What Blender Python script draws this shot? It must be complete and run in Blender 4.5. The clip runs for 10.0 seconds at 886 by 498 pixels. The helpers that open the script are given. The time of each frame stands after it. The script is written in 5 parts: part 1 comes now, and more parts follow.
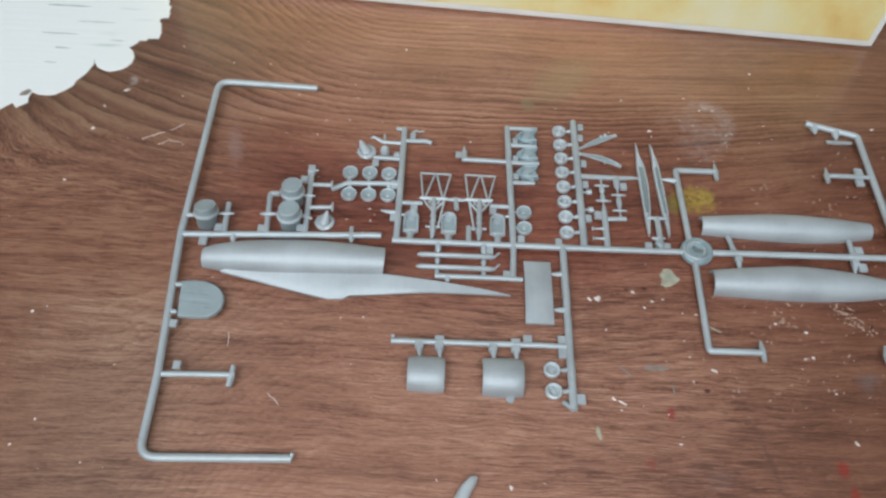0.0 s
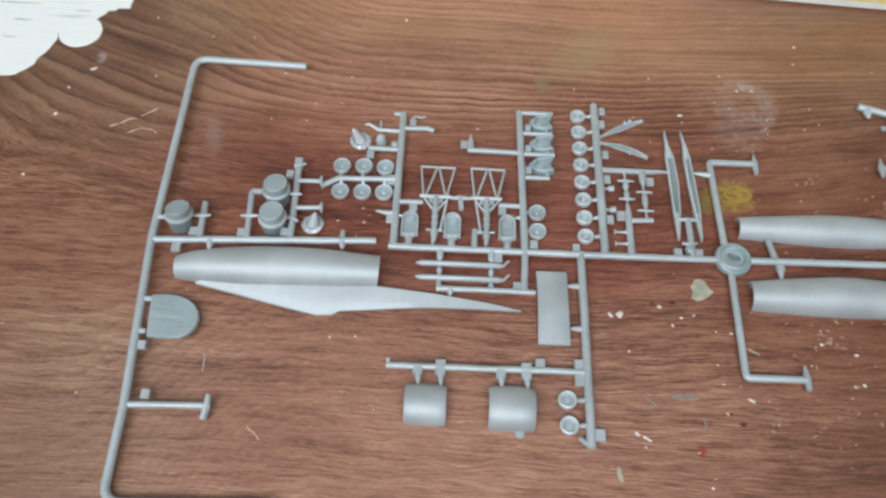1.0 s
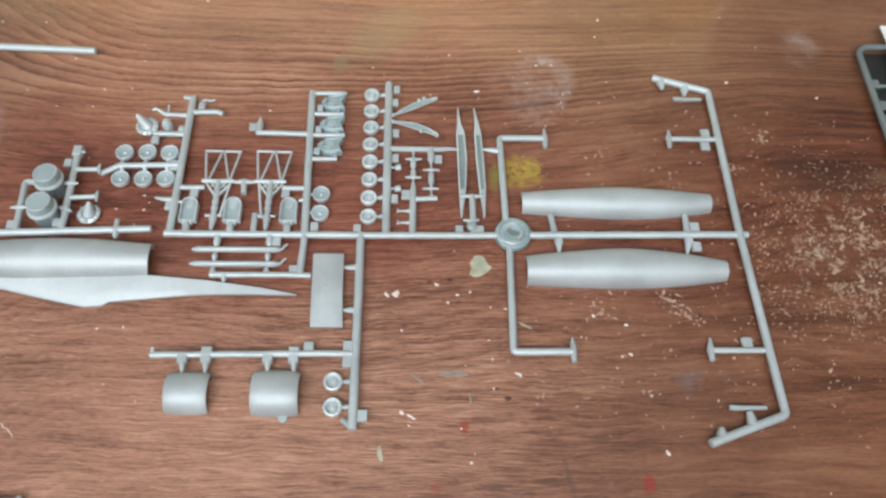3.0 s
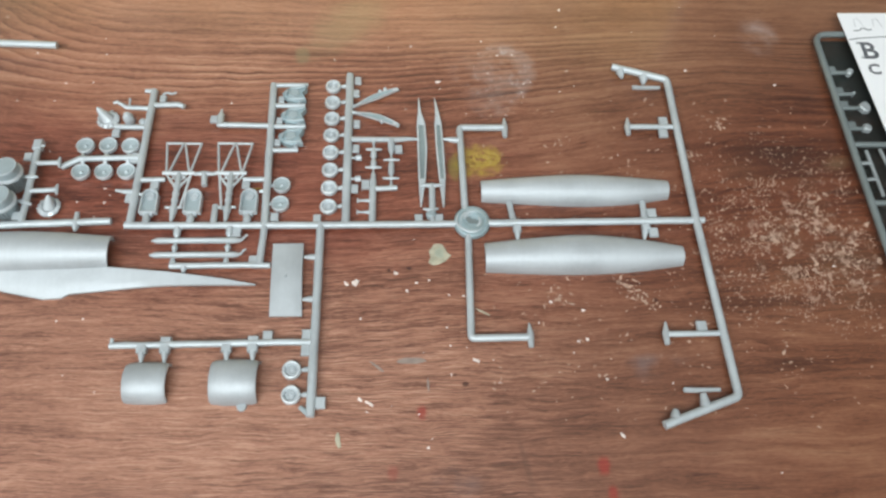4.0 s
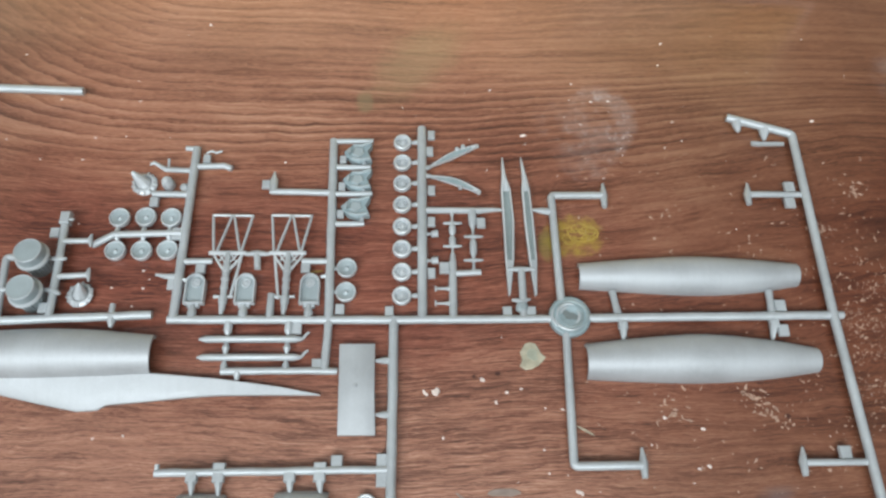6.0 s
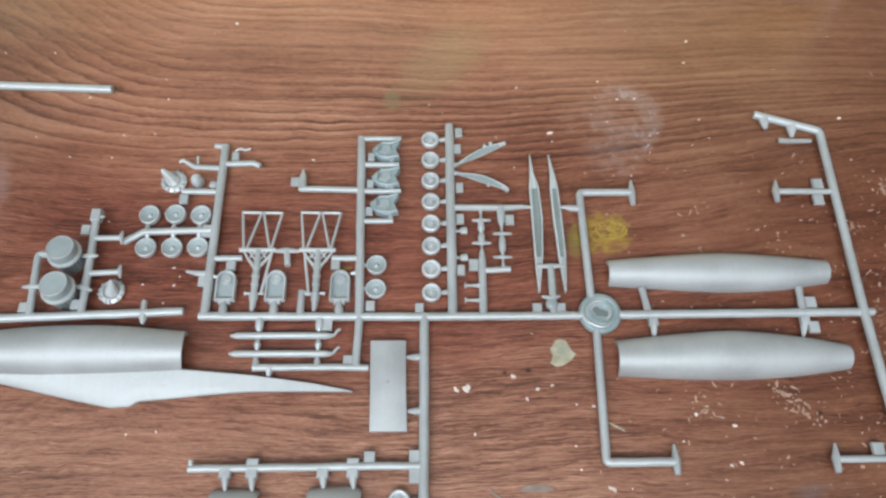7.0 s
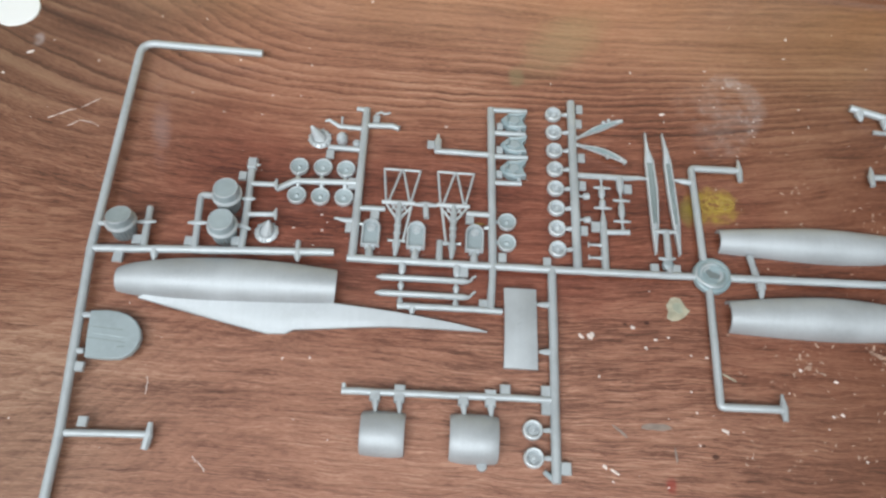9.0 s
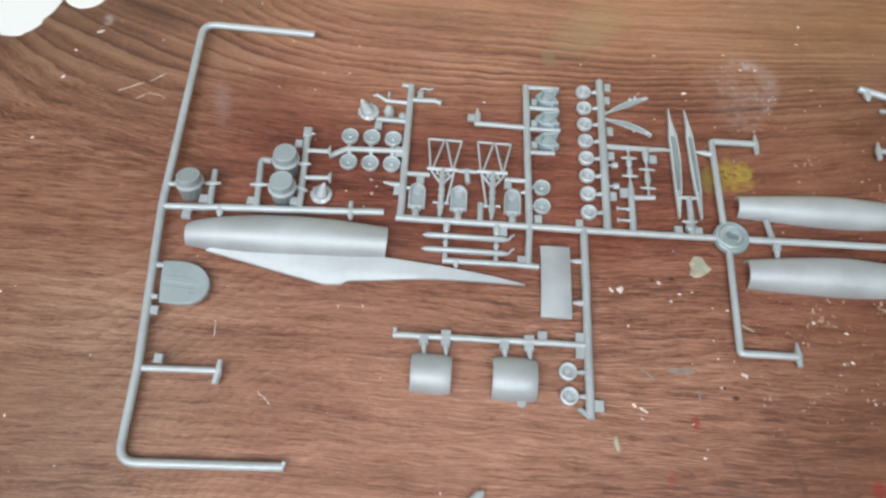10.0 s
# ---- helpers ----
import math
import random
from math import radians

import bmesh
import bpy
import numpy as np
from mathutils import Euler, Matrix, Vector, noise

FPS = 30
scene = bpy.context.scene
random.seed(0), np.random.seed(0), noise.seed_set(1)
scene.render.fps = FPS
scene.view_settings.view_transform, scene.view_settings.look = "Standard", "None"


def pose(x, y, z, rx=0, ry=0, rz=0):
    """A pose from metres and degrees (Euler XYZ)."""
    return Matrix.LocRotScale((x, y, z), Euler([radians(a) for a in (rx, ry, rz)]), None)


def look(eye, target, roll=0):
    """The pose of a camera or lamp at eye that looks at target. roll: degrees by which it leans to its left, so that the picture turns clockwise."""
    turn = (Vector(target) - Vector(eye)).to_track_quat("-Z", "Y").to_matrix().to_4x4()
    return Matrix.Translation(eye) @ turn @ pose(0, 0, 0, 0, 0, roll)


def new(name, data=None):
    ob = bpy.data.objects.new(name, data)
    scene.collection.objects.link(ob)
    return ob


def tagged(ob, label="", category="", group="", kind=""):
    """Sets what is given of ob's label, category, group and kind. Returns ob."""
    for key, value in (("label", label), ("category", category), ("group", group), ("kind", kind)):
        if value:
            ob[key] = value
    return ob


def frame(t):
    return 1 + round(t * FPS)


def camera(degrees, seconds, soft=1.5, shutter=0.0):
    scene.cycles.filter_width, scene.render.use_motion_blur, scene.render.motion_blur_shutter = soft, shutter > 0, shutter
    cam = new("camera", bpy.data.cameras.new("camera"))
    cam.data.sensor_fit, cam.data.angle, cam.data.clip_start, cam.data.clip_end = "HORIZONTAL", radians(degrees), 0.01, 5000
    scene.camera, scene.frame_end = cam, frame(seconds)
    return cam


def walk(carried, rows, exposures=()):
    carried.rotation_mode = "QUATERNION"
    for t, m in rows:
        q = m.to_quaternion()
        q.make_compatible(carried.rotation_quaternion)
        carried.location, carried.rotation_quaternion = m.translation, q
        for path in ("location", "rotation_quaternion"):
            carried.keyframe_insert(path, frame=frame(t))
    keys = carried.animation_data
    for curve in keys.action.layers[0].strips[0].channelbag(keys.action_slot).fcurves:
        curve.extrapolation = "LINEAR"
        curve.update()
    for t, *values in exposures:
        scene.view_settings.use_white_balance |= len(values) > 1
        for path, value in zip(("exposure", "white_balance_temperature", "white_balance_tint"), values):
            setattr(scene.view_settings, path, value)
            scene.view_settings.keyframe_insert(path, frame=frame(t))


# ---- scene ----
# camera and its walk
cam = camera(60.01, 10.0, soft=2.6)
PATH = [
    (0, (0.00066, 0.00739, 0.26768), (-0.0019, 1.1547, -1.3705), 2.28),
    (0.5, (0.00019, 0.03467, 0.25842), (-0.0218, 1.1287, -1.4157), 1.69),
    (1, (0.00313, 0.04783, 0.25033), (-0.0243, 1.0753, -1.4654), 1.16),
    (1.5, (0.01864, 0.05222, 0.24514), (0.0054, 1.0524, -1.4868), 1.60),
    (2, (0.03901, 0.05485, 0.24475), (0.0575, 1.0309, -1.5008), 3.03),
    (2.5, (0.05664, 0.05379, 0.24720), (0.0998, 1.0271, -1.4994), 3.14),
    (3, (0.07095, 0.05082, 0.25055), (0.1453, 1.0324, -1.4904), 4.14),
    (3.2, (0.07559, 0.04767, 0.25077), (0.1787, 1.0308, -1.4879), 5.24),
    (4.3, (0.08311, 0.04678, 0.25210), (0.1646, 1.0172, -1.4948), 3.60),
    (4.5, (0.08198, 0.05320, 0.25213), (0.1504, 1.0246, -1.4948), 2.71),
    (5, (0.07279, 0.07596, 0.24961), (0.1270, 1.0133, -1.5163), 2.06),
    (5.5, (0.06436, 0.10096, 0.23937), (0.1004, 0.9761, -1.5586), 1.98),
    (5.7, (0.06261, 0.10811, 0.23729), (0.1114, 0.9741, -1.5648), 2.96),
    (6.8, (0.05551, 0.11188, 0.23550), (0.0937, 0.9659, -1.5726), 2.27),
    (7, (0.05263, 0.10920, 0.23586), (0.0881, 0.9701, -1.5690), 2.14),
    (7.5, (0.04003, 0.10297, 0.23864), (0.0698, 0.9735, -1.5617), 2.08),
    (8, (0.02431, 0.09469, 0.24164), (0.0613, 0.9766, -1.5530), 3.67),
    (8.5, (0.01491, 0.08583, 0.24507), (0.0296, 0.9857, -1.5410), 3.50),
    (9, (0.00908, 0.07845, 0.24657), (0.0317, 0.9824, -1.5374), 4.48),
    (9.5, (0.00344, 0.06534, 0.25193), (0.0154, 0.9845, -1.5243), 3.87),
    (10, (-0.00389, 0.04891, 0.25798), (0.0051, 0.9851, -1.5094), 4.21),
]
EXPOSURES = [(0.0, -0.34, 6220, 8), (0.5, -0.29, 6260, 8), (1.0, -0.19, 6330, 8), (1.5, -0.07, 6400, 8), (2.5, 0.03, 6500, 7), (4.5, 0.09, 6540, 8), (5.5, -0.05, 6500, 9), (7.0, -0.03, 6500, 10), (8.5, -0.05, 6500, 10), (10.0, -0.02, 6510, 10)]
walk(cam, [(t, look(eye, target, roll)) for t, eye, target, roll in PATH], EXPOSURES)

# ---- world and light ----
MM = 0.001
world = bpy.data.worlds.new("sky")
scene.world = world
world.use_nodes = True
wn = world.node_tree.nodes
sky = wn.new("ShaderNodeTexSky")
sky.sky_type = "NISHITA"
sky.sun_disc = False
sky.sun_elevation = radians(35)
sky.sun_rotation = radians(210)
wn["Background"].inputs["Strength"].default_value = 0.1
world.node_tree.links.new(sky.outputs["Color"], wn["Background"].inputs["Color"])

lamp_data = bpy.data.lights.new("window_daylight", "AREA")
lamp_data.shape = "RECTANGLE"
lamp_data.size, lamp_data.size_y = 2.2, 0.9
lamp_data.energy = 50.5
lamp_data.color = (0.91, 0.97, 1.0)
window_lamp = new("window_daylight", lamp_data)
window_lamp.matrix_world = look((-0.37, -0.83, 1.42), (-0.33, 0.0, 1.1))


# ---- materials ----
def material(name):
    m = bpy.data.materials.new(name)
    m.use_nodes = True
    return m, m.node_tree.nodes, m.node_tree.links, m.node_tree.nodes["Principled BSDF"]


def math_node(nodes, links, op, a, b=None, c=None, clamp=False):
    n = nodes.new("ShaderNodeMath")
    n.operation, n.use_clamp = op, clamp
    for i, v in enumerate((a, b, c)):
        if v is None:
            continue
        if isinstance(v, (int, float)):
            n.inputs[i].default_value = v
        else:
            links.new(v, n.inputs[i])
    return n.outputs[0]


def noise_node(nodes, links, vector, scale, detail=3.0, rough=0.5, distortion=0.0):
    n = nodes.new("ShaderNodeTexNoise")
    n.inputs["Scale"].default_value = scale
    n.inputs["Detail"].default_value = detail
    n.inputs["Roughness"].default_value = rough
    n.inputs["Distortion"].default_value = distortion
    links.new(vector, n.inputs["Vector"])
    return n.outputs[0]


def ramp_node(nodes, links, value, stops):
    n = nodes.new("ShaderNodeValToRGB")
    while len(n.color_ramp.elements) < len(stops):
        n.color_ramp.elements.new(0.5)
    for e, (p, c) in zip(n.color_ramp.elements, stops):
        e.position, e.color = p, (*c, 1.0)
    links.new(value, n.inputs[0])
    return n.outputs[0]


def grey_ramp(nodes, links, value, lo, hi, a=0.0, b=1.0):
    n = nodes.new("ShaderNodeMapRange")
    n.interpolation_type = "SMOOTHSTEP"
    for i, v in zip(("From Min", "From Max", "To Min", "To Max"), (lo, hi, a, b)):
        n.inputs[i].default_value = v
    links.new(value, n.inputs["Value"])
    return n.outputs[0]


def mix_color(nodes, links, fac, a, b, blend="MIX"):
    n = nodes.new("ShaderNodeMix")
    n.data_type, n.blend_type = "RGBA", blend
    for sock, v in ((n.inputs[0], fac), (n.inputs[6], a), (n.inputs[7], b)):
        if isinstance(v, (int, float)):
            sock.default_value = v
        elif isinstance(v, tuple):
            sock.default_value = (*v, 1.0)
        else:
            links.new(v, sock)
    return n.outputs[2]


def bump(nodes, links, bsdf, height, strength, distance):
    n = nodes.new("ShaderNodeBump")
    n.inputs["Strength"].default_value = strength
    n.inputs["Distance"].default_value = distance
    links.new(height, n.inputs["Height"])
    links.new(n.outputs[0], bsdf.inputs["Normal"])


def object_coords(nodes):
    return nodes.new("ShaderNodeTexCoord").outputs["Object"]


def plastic(name, base, metallic=0.35, rough=0.38, spread=0.06, lines=0.0, mottle=0.3):
    """Silver-pigmented styrene: fine sparkle, faint flow marks; lines: tooling marks across x."""
    m, nodes, links, bsdf = material(name)
    co = object_coords(nodes)
    broad = noise_node(nodes, links, co, 60.0, 3.0)
    fine = noise_node(nodes, links, co, 2600.0, 2.0, 0.6)
    dark = tuple(c * (1 - spread * 2) for c in base)
    lite = tuple(min(1, c * (1 + spread)) for c in base)
    col = mix_color(nodes, links, grey_ramp(nodes, links, broad, 0.3, 0.7), dark, lite)
    mid = noise_node(nodes, links, co, 420.0, 3.0, 0.6)
    col = mix_color(nodes, links, grey_ramp(nodes, links, mid, 0.42, 0.72, 0.0, mottle), col, tuple(min(1, c * (1 + 4 * spread)) for c in base))
    col = mix_color(nodes, links, grey_ramp(nodes, links, fine, 0.35, 0.75, 0.0, 0.22), col, tuple(min(1, c * 1.35) for c in base))
    if lines:
        squeeze = nodes.new("ShaderNodeMapping")
        squeeze.inputs["Scale"].default_value = (900.0, 18.0, 18.0)
        links.new(co, squeeze.inputs[0])
        marks = noise_node(nodes, links, squeeze.outputs[0], 1.0, 3.0, 0.6)
        col = mix_color(nodes, links, grey_ramp(nodes, links, marks, 0.35, 0.7, 0.0, lines), col, tuple(c * 0.62 for c in base))
    links.new(col, bsdf.inputs["Base Color"])
    bsdf.inputs["Metallic"].default_value = metallic
    links.new(grey_ramp(nodes, links, broad, 0.2, 0.8, rough - 0.05, rough + 0.07), bsdf.inputs["Roughness"])
    bump(nodes, links, bsdf, math_node(nodes, links, "ADD", fine, mid), 0.14, 0.0002)
    return m


def plain(name, base, rough=0.6, spread=0.12, scale=80.0, relief=0.1):
    m, nodes, links, bsdf = material(name)
    co = object_coords(nodes)
    n1 = noise_node(nodes, links, co, scale, 4.0)
    n2 = noise_node(nodes, links, co, scale * 12, 3.0)
    col = mix_color(nodes, links, grey_ramp(nodes, links, n1, 0.3, 0.7), tuple(c * (1 - spread) for c in base), tuple(min(1, c * (1 + spread)) for c in base))
    links.new(col, bsdf.inputs["Base Color"])
    links.new(grey_ramp(nodes, links, n2, 0.2, 0.8, rough - 0.08, rough + 0.08), bsdf.inputs["Roughness"])
    bump(nodes, links, bsdf, n2, relief, 0.0005)
    return m


def wood_material():
    """Brown varnished wood-grain tabletop, grain along x, arching at the far west corner, with paint stains and scuffs."""
    m, nodes, links, bsdf = material("brown_wood_grain")
    co = object_coords(nodes)
    sep = nodes.new("ShaderNodeSeparateXYZ")
    links.new(co, sep.inputs[0])
    x, y = sep.outputs[0], sep.outputs[1]

    def M(op, a, b=None, c=None, clamp=False):
        return math_node(nodes, links, op, a, b, c, clamp)

    def vec(a, b, c=0.0):
        n = nodes.new("ShaderNodeCombineXYZ")
        for i, v in enumerate((a, b, c)):
            if isinstance(v, (int, float)):
                n.inputs[i].default_value = v
            else:
                links.new(v, n.inputs[i])
        return n.outputs[0]

    def climb(d, ease, steep):
        return M("MULTIPLY", M("SUBTRACT", M("SQRT", M("ADD", M("MULTIPLY", d, d), ease * ease)), ease), steep)

    # the level lines of g are the grain: they climb towards the far west
    west = M("MAXIMUM", M("SUBTRACT", -0.045, x), 0.0)
    east = M("MINIMUM", M("MAXIMUM", M("SUBTRACT", x, 0.06), 0.0), 0.16)
    arch = M("MULTIPLY", climb(west, 0.08, 0.52), grey_ramp(nodes, links, y, 0.198, 0.295))
    rise = M("MULTIPLY", climb(east, 0.05, 0.18), M("MULTIPLY", grey_ramp(nodes, links, y, 0.165, 0.23), grey_ramp(nodes, links, y, 0.31, 0.265)))
    arch = M("ADD", arch, rise)
    sway = noise_node(nodes, links, vec(M("MULTIPLY", x, 4.0), M("MULTIPLY", y, 9.0)), 1.0, 2.0)
    sway2 = noise_node(nodes, links, vec(M("MULTIPLY", x, 62.0), M("MULTIPLY", y, 120.0)), 1.0, 3.0, 0.55)
    g = M("ADD", M("SUBTRACT", y, arch), M("ADD", M("MULTIPLY", sway, 0.022), M("MULTIPLY", sway2, 0.0030)))
    far = grey_ramp(nodes, links, y, 0.215, 0.285)
    bands = noise_node(nodes, links, vec(M("MULTIPLY", x, 3.5), M("MULTIPLY", g, 270.0)), 1.0, 2.0, 0.5)
    broad = noise_node(nodes, links, vec(M("MULTIPLY", x, 6.0), M("MULTIPLY", g, 85.0), 7.0), 1.0, 3.0, 0.55)
    streak = noise_node(nodes, links, vec(M("MULTIPLY", x, 80.0), M("MULTIPLY", g, 2600.0)), 1.0, 4.0, 0.62)
    fibre = noise_node(nodes, links, vec(M("MULTIPLY", x, 420.0), M("MULTIPLY", g, 3600.0)), 1.0, 3.0, 0.65)
    dashes = noise_node(nodes, links, vec(M("MULTIPLY", x, 75.0), M("MULTIPLY", g, 2900.0), 5.0), 1.0, 2.0, 0.5)
    patch = noise_node(nodes, links, vec(M("MULTIPLY", x, 9.0), M("MULTIPLY", y, 14.0)), 1.0, 4.0)
    # calmer grain towards the near west
    calm = M("MULTIPLY", grey_ramp(nodes, links, M("ADD", y, M("MULTIPLY", M("SUBTRACT", patch, 0.5), 0.12)), 0.215, 0.15), grey_ramp(nodes, links, x, 0.07, -0.04, 0.0, 0.42))
    # and less streaked, more blotched, towards the east
    blotchy = grey_ramp(nodes, links, x, 0.10, 0.165)
    calm = M("MAXIMUM", calm, M("MULTIPLY", blotchy, 0.5))
    band_part = M("MULTIPLY", M("SUBTRACT", bands, 0.5), grey_ramp(nodes, links, far, 0.0, 1.0, 0.16, 0.34))
    v = M("ADD", M("ADD", M("ADD", 0.5, band_part), M("MULTIPLY", M("SUBTRACT", broad, 0.5), grey_ramp(nodes, links, far, 0.0, 1.0, 0.36, 0.26))), M("MULTIPLY", M("ADD", M("MULTIPLY", M("SUBTRACT", streak, 0.5), 0.85), M("MULTIPLY", M("SUBTRACT", dashes, 0.5), 0.95)), M("SUBTRACT", 1.0, M("MAXIMUM", M("MULTIPLY", far, grey_ramp(nodes, links, x, -0.13, 0.02, 0.78, 0.50)), calm))))
    # growth rings: a dark line that fades out to one side, fibrous at its edge
    phase = M("ADD", M("MULTIPLY", M("SUBTRACT", g, 0.27), grey_ramp(nodes, links, x, -0.13, -0.03, 128.0, 240.0)), M("ADD", M("MULTIPLY", M("SUBTRACT", streak, 0.5), 0.42), M("MULTIPLY", M("SUBTRACT", broad, 0.5), 1.6)))
    saw = M("POWER", M("FRACT", phase), 0.55)
    depth = M("MULTIPLY", grey_ramp(nodes, links, patch, 0.35, 0.62, 0.35, 1.0), grey_ramp(nodes, links, far, 0.0, 1.0, 0.10, 0.31))
    v = M("ADD", v, M("MULTIPLY", M("SUBTRACT", saw, 0.66), M("MULTIPLY", depth, M("MULTIPLY", grey_ramp(nodes, links, x, -0.03, -0.11, 1.0, 1.3), grey_ramp(nodes, links, x, 0.0, 0.08, 1.0, 0.25)))))
    # closer, finer rings over the far middle and east
    straight = grey_ramp(nodes, links, g, 0.325, 0.290, 0.3, 1.0)
    close = noise_node(nodes, links, vec(M("MULTIPLY", x, 7.0), M("MULTIPLY", g, 90.0), 2.0), 1.0, 2.0)
    phase2 = M("ADD", M("MULTIPLY", g, 262.0), M("ADD", M("MULTIPLY", M("SUBTRACT", streak, 0.5), 0.3), M("MULTIPLY", M("SUBTRACT", close, 0.5), 1.8)))
    saw2 = M("POWER", M("FRACT", phase2), 0.5)
    v = M("ADD", v, M("MULTIPLY", M("SUBTRACT", saw2, 0.667), M("MULTIPLY", M("MULTIPLY", far, straight), M("MULTIPLY", grey_ramp(nodes, links, x, -0.05, 0.04, 0.0, 0.40), grey_ramp(nodes, links, x, 0.12, 0.21, 1.0, 0.5)))))
    # thin wavy lines in the near half
    wander = noise_node(nodes, links, vec(M("MULTIPLY", x, 16.0), M("MULTIPLY", y, 55.0), 4.0), 1.0, 3.0, 0.5)
    phase3 = M("ADD", M("MULTIPLY", g, 300.0), M("ADD", M("MULTIPLY", M("SUBTRACT", streak, 0.5), 0.35), M("MULTIPLY", wander, 4.5)))
    saw3 = M("POWER", M("FRACT", phase3), 0.35)
    show = noise_node(nodes, links, vec(M("MULTIPLY", x, 26.0), M("MULTIPLY", g, 120.0), 6.0), 1.0, 2.0)
    v = M("ADD", v, M("MULTIPLY", M("SUBTRACT", saw3, 0.74), M("MULTIPLY", M("SUBTRACT", 1.0, far), grey_ramp(nodes, links, show, 0.38, 0.62, 0.03, 0.20))))
    mottle = noise_node(nodes, links, vec(M("MULTIPLY", x, 24.0), M("MULTIPLY", g, 190.0), 9.0), 1.0, 3.0, 0.55, 0.8)
    v = M("ADD", v, M("MULTIPLY", M("SUBTRACT", mottle, 0.5), M("ADD", grey_ramp(nodes, links, far, 0.0, 1.0, 0.32, 0.1), M("MULTIPLY", blotchy, 0.22))))
    v = M("ADD", v, M("ADD", M("MULTIPLY", M("SUBTRACT", fibre, 0.5), 0.6), M("MULTIPLY", M("SUBTRACT", patch, 0.5), 0.55)))
    v = M("ADD", 0.5, M("MULTIPLY", M("SUBTRACT", v, 0.5), grey_ramp(nodes, links, M("ADD", y, M("MULTIPLY", M("SUBTRACT", patch, 0.5), 0.08)), 0.11, 0.16, 0.76, 0.96)))
    v = M("ADD", 0.5, M("MULTIPLY", M("SUBTRACT", v, 0.5), grey_ramp(nodes, links, g, 0.285, 0.325, 1.0, 0.72)))
    col = ramp_node(nodes, links, v, [(0.16, (0.050, 0.016, 0.010)), (0.36, (0.140, 0.046, 0.027)), (0.52, (0.285, 0.0992, 0.0585)), (0.80, (0.468, 0.208, 0.130))])
    # paler towards both long edges, yellower at the far one
    y_patchy = M("ADD", y, M("MULTIPLY", M("SUBTRACT", patch, 0.5), 0.10))
    col = mix_color(nodes, links, M("MULTIPLY", grey_ramp(nodes, links, y_patchy, 0.205, 0.32, 0.0, 0.85), grey_ramp(nodes, links, x, -0.12, 0.0, 0.45, 1.0)), col, mix_color(nodes, links, 1.0, col, (1.40, 1.88, 2.0), "MULTIPLY"))
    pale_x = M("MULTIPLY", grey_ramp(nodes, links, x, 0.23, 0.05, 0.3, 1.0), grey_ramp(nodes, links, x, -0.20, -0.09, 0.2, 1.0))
    near = M("MULTIPLY", grey_ramp(nodes, links, y_patchy, 0.205, 0.135), pale_x)
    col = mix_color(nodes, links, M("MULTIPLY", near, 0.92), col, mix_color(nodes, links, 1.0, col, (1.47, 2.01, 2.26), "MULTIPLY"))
    # both ends darkened in colour to stand in for light fall-off; browner eastwards
    end_dim = M("ADD", grey_ramp(nodes, links, x, 0.07, 0.175, 0.0, 0.95), M("MULTIPLY", grey_ramp(nodes, links, x, -0.08, -0.18, 0.0, 1.0), far))
    col = mix_color(nodes, links, M("MULTIPLY", end_dim, 0.82), col, mix_color(nodes, links, 1.0, col, (0.54, 0.52, 0.455), "MULTIPLY"))
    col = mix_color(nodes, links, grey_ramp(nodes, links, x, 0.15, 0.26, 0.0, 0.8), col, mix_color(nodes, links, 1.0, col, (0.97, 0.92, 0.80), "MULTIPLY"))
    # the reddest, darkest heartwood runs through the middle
    heart = M("MULTIPLY", M("MULTIPLY", grey_ramp(nodes, links, y_patchy, 0.165, 0.195), grey_ramp(nodes, links, y_patchy, 0.27, 0.22)), M("MULTIPLY", grey_ramp(nodes, links, x, 0.12, 0.02, 0.35, 1.0), grey_ramp(nodes, links, x, -0.13, -0.06)))
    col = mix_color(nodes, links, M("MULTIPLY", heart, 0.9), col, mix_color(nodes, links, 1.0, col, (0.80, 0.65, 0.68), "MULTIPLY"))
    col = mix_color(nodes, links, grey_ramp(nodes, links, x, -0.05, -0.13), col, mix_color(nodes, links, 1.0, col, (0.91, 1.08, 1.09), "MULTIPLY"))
    # long thin vessels, most of them in the paler wood, and short pores all over
    vessels = noise_node(nodes, links, vec(M("MULTIPLY", x, 40.0), M("MULTIPLY", g, 1050.0), 11.0), 1.0, 3.0, 0.55)
    col = mix_color(nodes, links, M("MULTIPLY", grey_ramp(nodes, links, vessels, 0.575, 0.65), M("MULTIPLY", grey_ramp(nodes, links, y_patchy, 0.19, 0.12, 0.14, 0.46), M("SUBTRACT", 1.0, M("MULTIPLY", calm, 0.5)))), col, (0.085, 0.034, 0.022))
    pores = noise_node(nodes, links, vec(M("MULTIPLY", x, 190.0), M("MULTIPLY", g, 2100.0), 3.0), 1.0, 2.0)
    col = mix_color(nodes, links, M("MULTIPLY", grey_ramp(nodes, links, pores, 0.60, 0.72, 0.0, 0.36), M("SUBTRACT", 1.0, M("MAXIMUM", calm, M("MULTIPLY", far, 0.6)))), col, (0.055, 0.020, 0.013))

    def spot(cx, cy, rx, ry, soft=0.5, turn=0.0, rough=0.35, scale=120.0):
        """A stain mask: an uneven ellipse, 1 inside."""
        c, s = math.cos(radians(turn)), math.sin(radians(turn))
        dx, dy = M("SUBTRACT", x, cx * MM), M("SUBTRACT", y, cy * MM)
        u = M("DIVIDE", M("ADD", M("MULTIPLY", dx, c), M("MULTIPLY", dy, s)), rx * MM)
        w = M("DIVIDE", M("SUBTRACT", M("MULTIPLY", dy, c), M("MULTIPLY", dx, s)), ry * MM)
